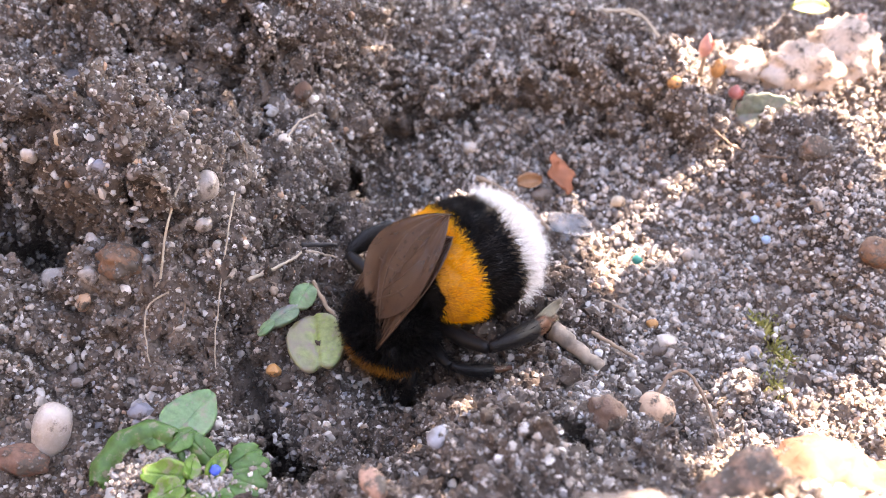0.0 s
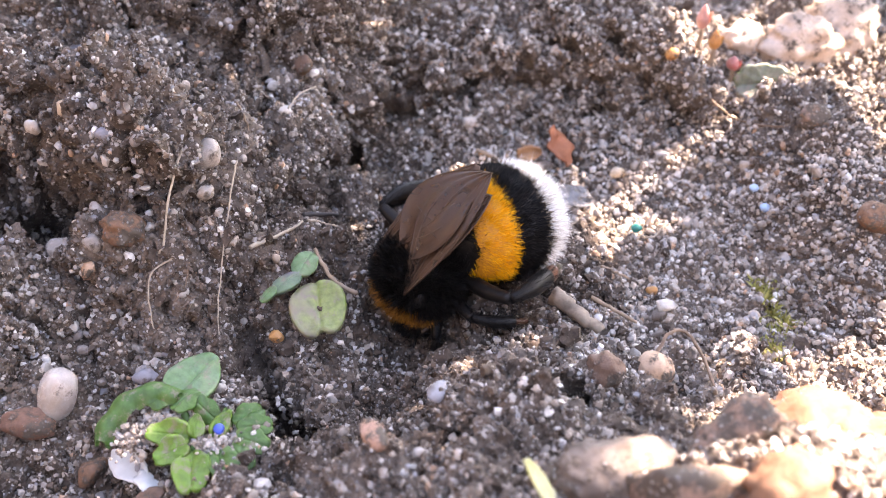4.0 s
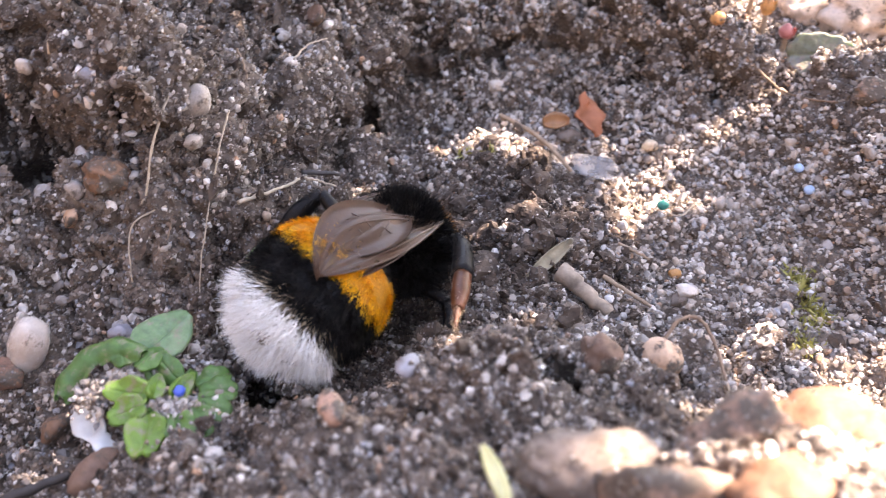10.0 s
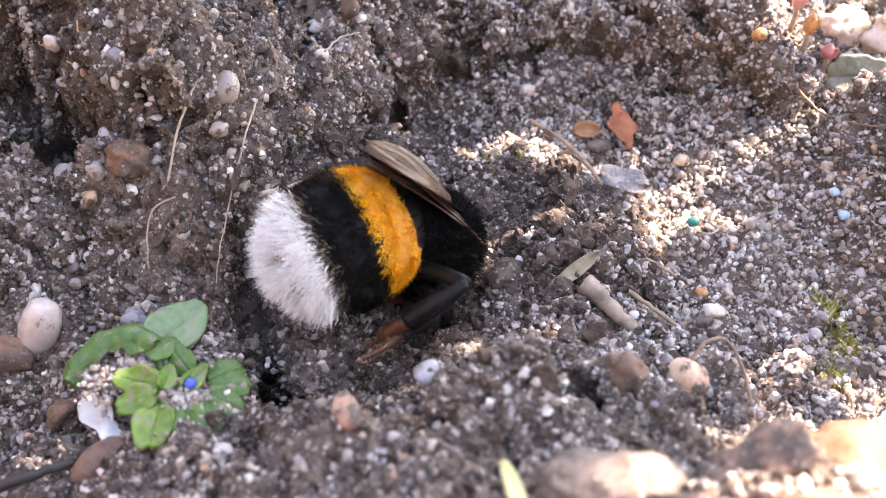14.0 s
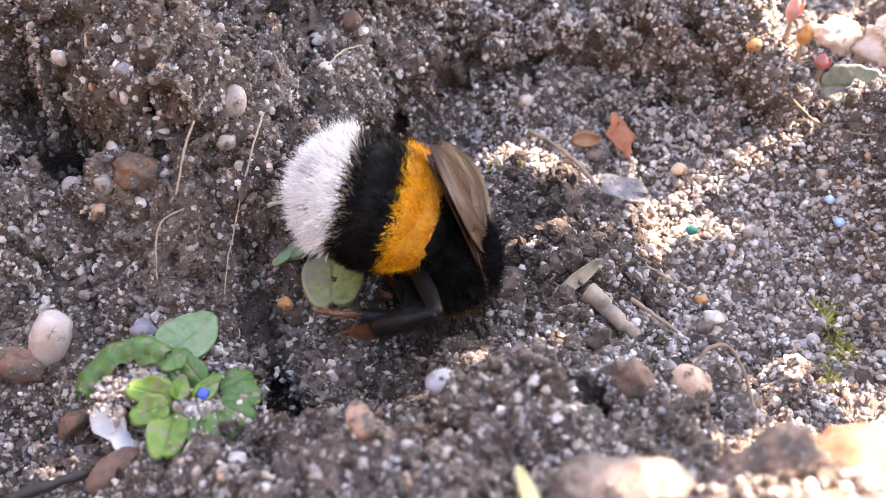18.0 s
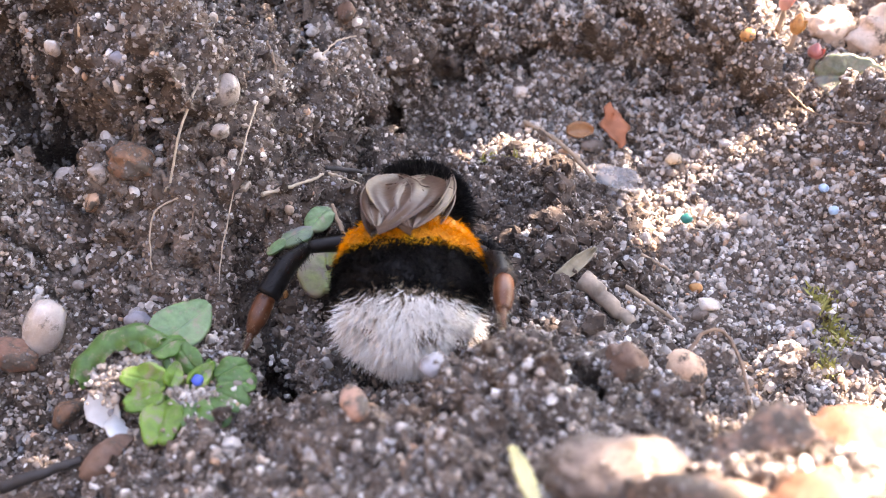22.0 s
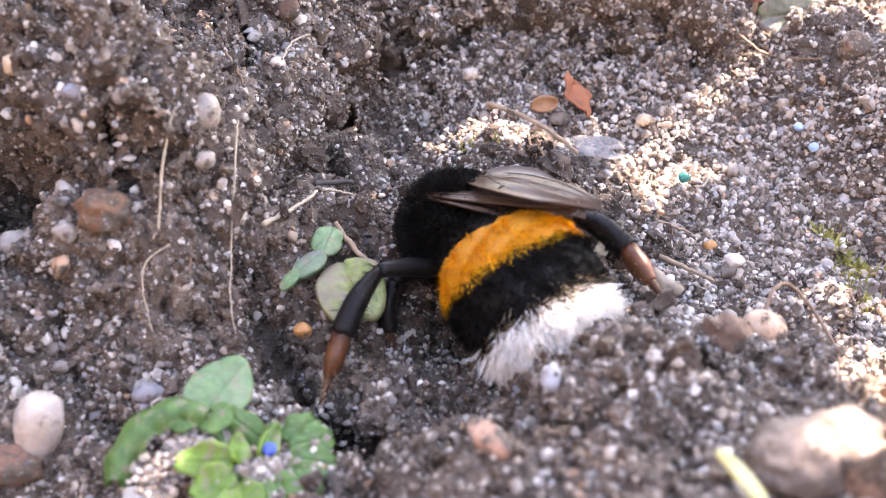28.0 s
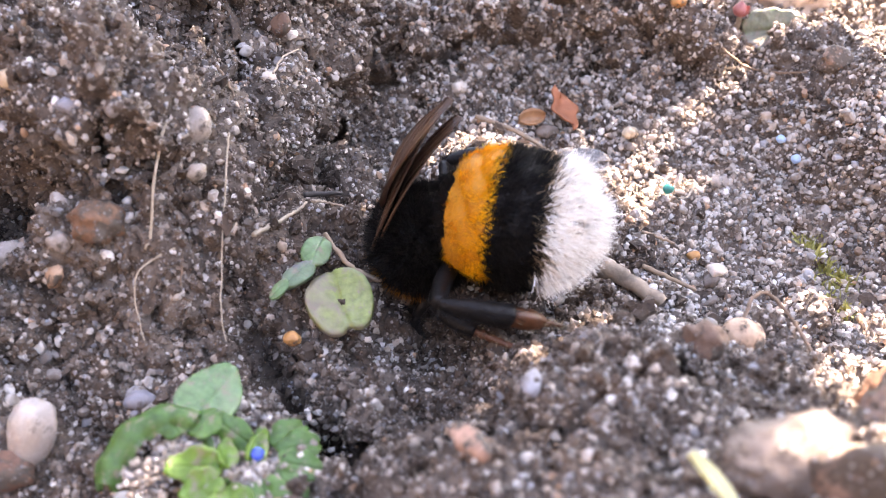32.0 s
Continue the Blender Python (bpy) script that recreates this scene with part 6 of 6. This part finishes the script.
# where the hind feet stand: seconds and millimetres
LEFT_FOOT = [(0, 14.4, -0.4, 1.8), (2, 14.4, -0.0, 1.8), (3, 12.6, -0.6, 1.9), (4, 15.0, 2.1, 1.5), (4.5, 14.7, 1.8, 1.6), (22, -11.9, -12.6, -0.6), (22.5, -13.0, -12.0, -0.2), (23, -13.8, -13.0, -0.4), (23.5, -10.8, -12.0, -0.5), (24, -10.6, -11.8, -0.4), (24.5, -10.6, -10.8, -0.3), (25, -10.3, -12.5, -0.4), (25.5, -9.4, -12.1, -1.5), (27.5, -9.5, -11.6, -1.0), (28, -9.8, -11.8, -1.2), (29, -10.0, -11.4, -0.8), (30, -9.2, -11.5, -0.7), (30.5, -9.5, -11.3, -0.7), (30.8, 3.0, -8.5, 0.6), (31, 5.0, -8.5, 0.8), (31.5, 5.7, -8.2, 0.8), (32, 9.1, -8.0, 1.5)]
RIGHT_FOOT = [(8, 7.0, -12.1, 5.4), (9, 7.1, -15.0, 8.4), (10, 6.0, -12.5, 5.3), (11, 6.8, -16.7, 9.6), (11.5, 2.6, -7.2, -0.7), (12, 4.1, -7.2, -0.2), (13, 0.4, -8.2, -1.1), (14, -2.7, -9.8, -1.0), (14.5, -2.4, -11.7, -0.7), (16.5, -2.2, -10.8, -0.9), (17, -2.9, -9.8, -1.0), (18, -5.7, -7.9, -1.0), (19, -3.0, -8.2, -1.4), (20, -1.8, -8.7, -1.3), (22, 7.7, -15.3, 9.0), (22.5, 6.4, -14.7, 7.7), (23, 7.1, -15.7, 9.1), (23.5, 10.9, -5.4, 1.4), (24, 12.2, -8.9, 3.3), (24.5, 12.1, -10.5, 4.7), (25, 12.0, -12.1, 6.1), (25.5, 13.0, -11.0, 5.1), (27.5, 13.9, -9.5, 3.9), (28, 15.3, -8.4, 3.1)]


def bee_at(t):
    """The bee's pose at a time, from its rows."""
    times = [r[0] for r in BEE_ROWS]
    return bee_pose([t] + [float(np.interp(t, times, [r[k] for r in BEE_ROWS])) for k in range(1, 9)])


def reach(hip, s, t, foot):
    """Poses of thigh and shin that put a hind foot at a place, the knee held high."""
    thigh, shin = Vector((HIND_KNEE[0], s * HIND_KNEE[1], HIND_KNEE[2])), Vector((HIND_SHIN[0], s * HIND_SHIN[1], HIND_SHIN[2]))
    a, b = thigh.length, shin.length
    if foot is None:
        want = Vector((-4.0, s * 5.5, -6.5))
    else:
        want = bee_at(t).inverted() @ (Vector(foot) * MM) / MM - Vector(hip)
    d = min(max(want.length, b - a + 1.0), a + b - 0.3)
    way = want.normalized()
    up = Vector((-0.1, s * 1.4, 0.9))
    up = (up - way * up.dot(way)).normalized()
    along = (a * a - b * b + d * d) / (2 * d)
    knee = way * along + up * math.sqrt(max(a * a - along * along, 0.0))
    first = thigh.rotation_difference(knee)
    second = first.inverted() @ shin.rotation_difference(way * d - knee)
    return at(*hip) @ first.to_matrix().to_4x4(), at(*thigh) @ second.to_matrix().to_4x4()


def motions():
    walk(bee, [(r[0], bee_pose(r)) for r in BEE_ROWS])
    walk(bee_abdomen, [(r[0], bend_pose(r)) for r in BEE_ROWS])
    # the head nods as it digs
    nod = [(k * 0.4, at(3.9, 0, -1.2, 0, 38 + 9 * math.sin(k * 2.1), 5 * math.sin(k * 1.3))) for k in range(81)]
    walk(bee_head, nod)
    for (kind, s), wing in bee_wings.items():
        walk(wing, [(t, wing_pose(kind, s, lift, spread, lean)) for t, lift, spread, lean in WING_ROWS])
    for (kind, s), leg in bee_legs.items():
        hip = {"fore": (2.4, s * 1.6, -2.6), "mid": (0.2, s * 2.4, -2.9), "hind": (-1.8, s * 2.4, -2.6)}[kind]
        beat = {"fore": 26, "mid": 6, "hind": 6}[kind]
        feet = {("hind", 1): LEFT_FOOT, ("hind", -1): RIGHT_FOOT}.get((kind, s))
        rows = []
        if feet:
            near = [f[0] for f in feet]
            times = sorted(set(near) | {float(k) for k in range(33) if min(abs(k - n) for n in near) > 1.2} | {0.0, 32.0})
            both = []
            for t in times:
                foot = [f[1:] for f in feet if f[0] == t]
                both.append((t, *reach(hip, s, t, foot[0] if foot else None)))
            walk(leg[0], [(t, thigh) for t, thigh, shin in both])
            walk(leg[1], [(t, shin) for t, thigh, shin in both])
            continue
        for k in range(161):
            t = k * 0.2
            a = beat * math.sin(t * 9.0 + s * 1.1 + len(kind))
            turn = -10 if kind == "hind" else 0
            rows.append((t, at(*hip, 0.4 * a, turn + a, s * 0.5 * a)))
        walk(leg, rows)


motions()
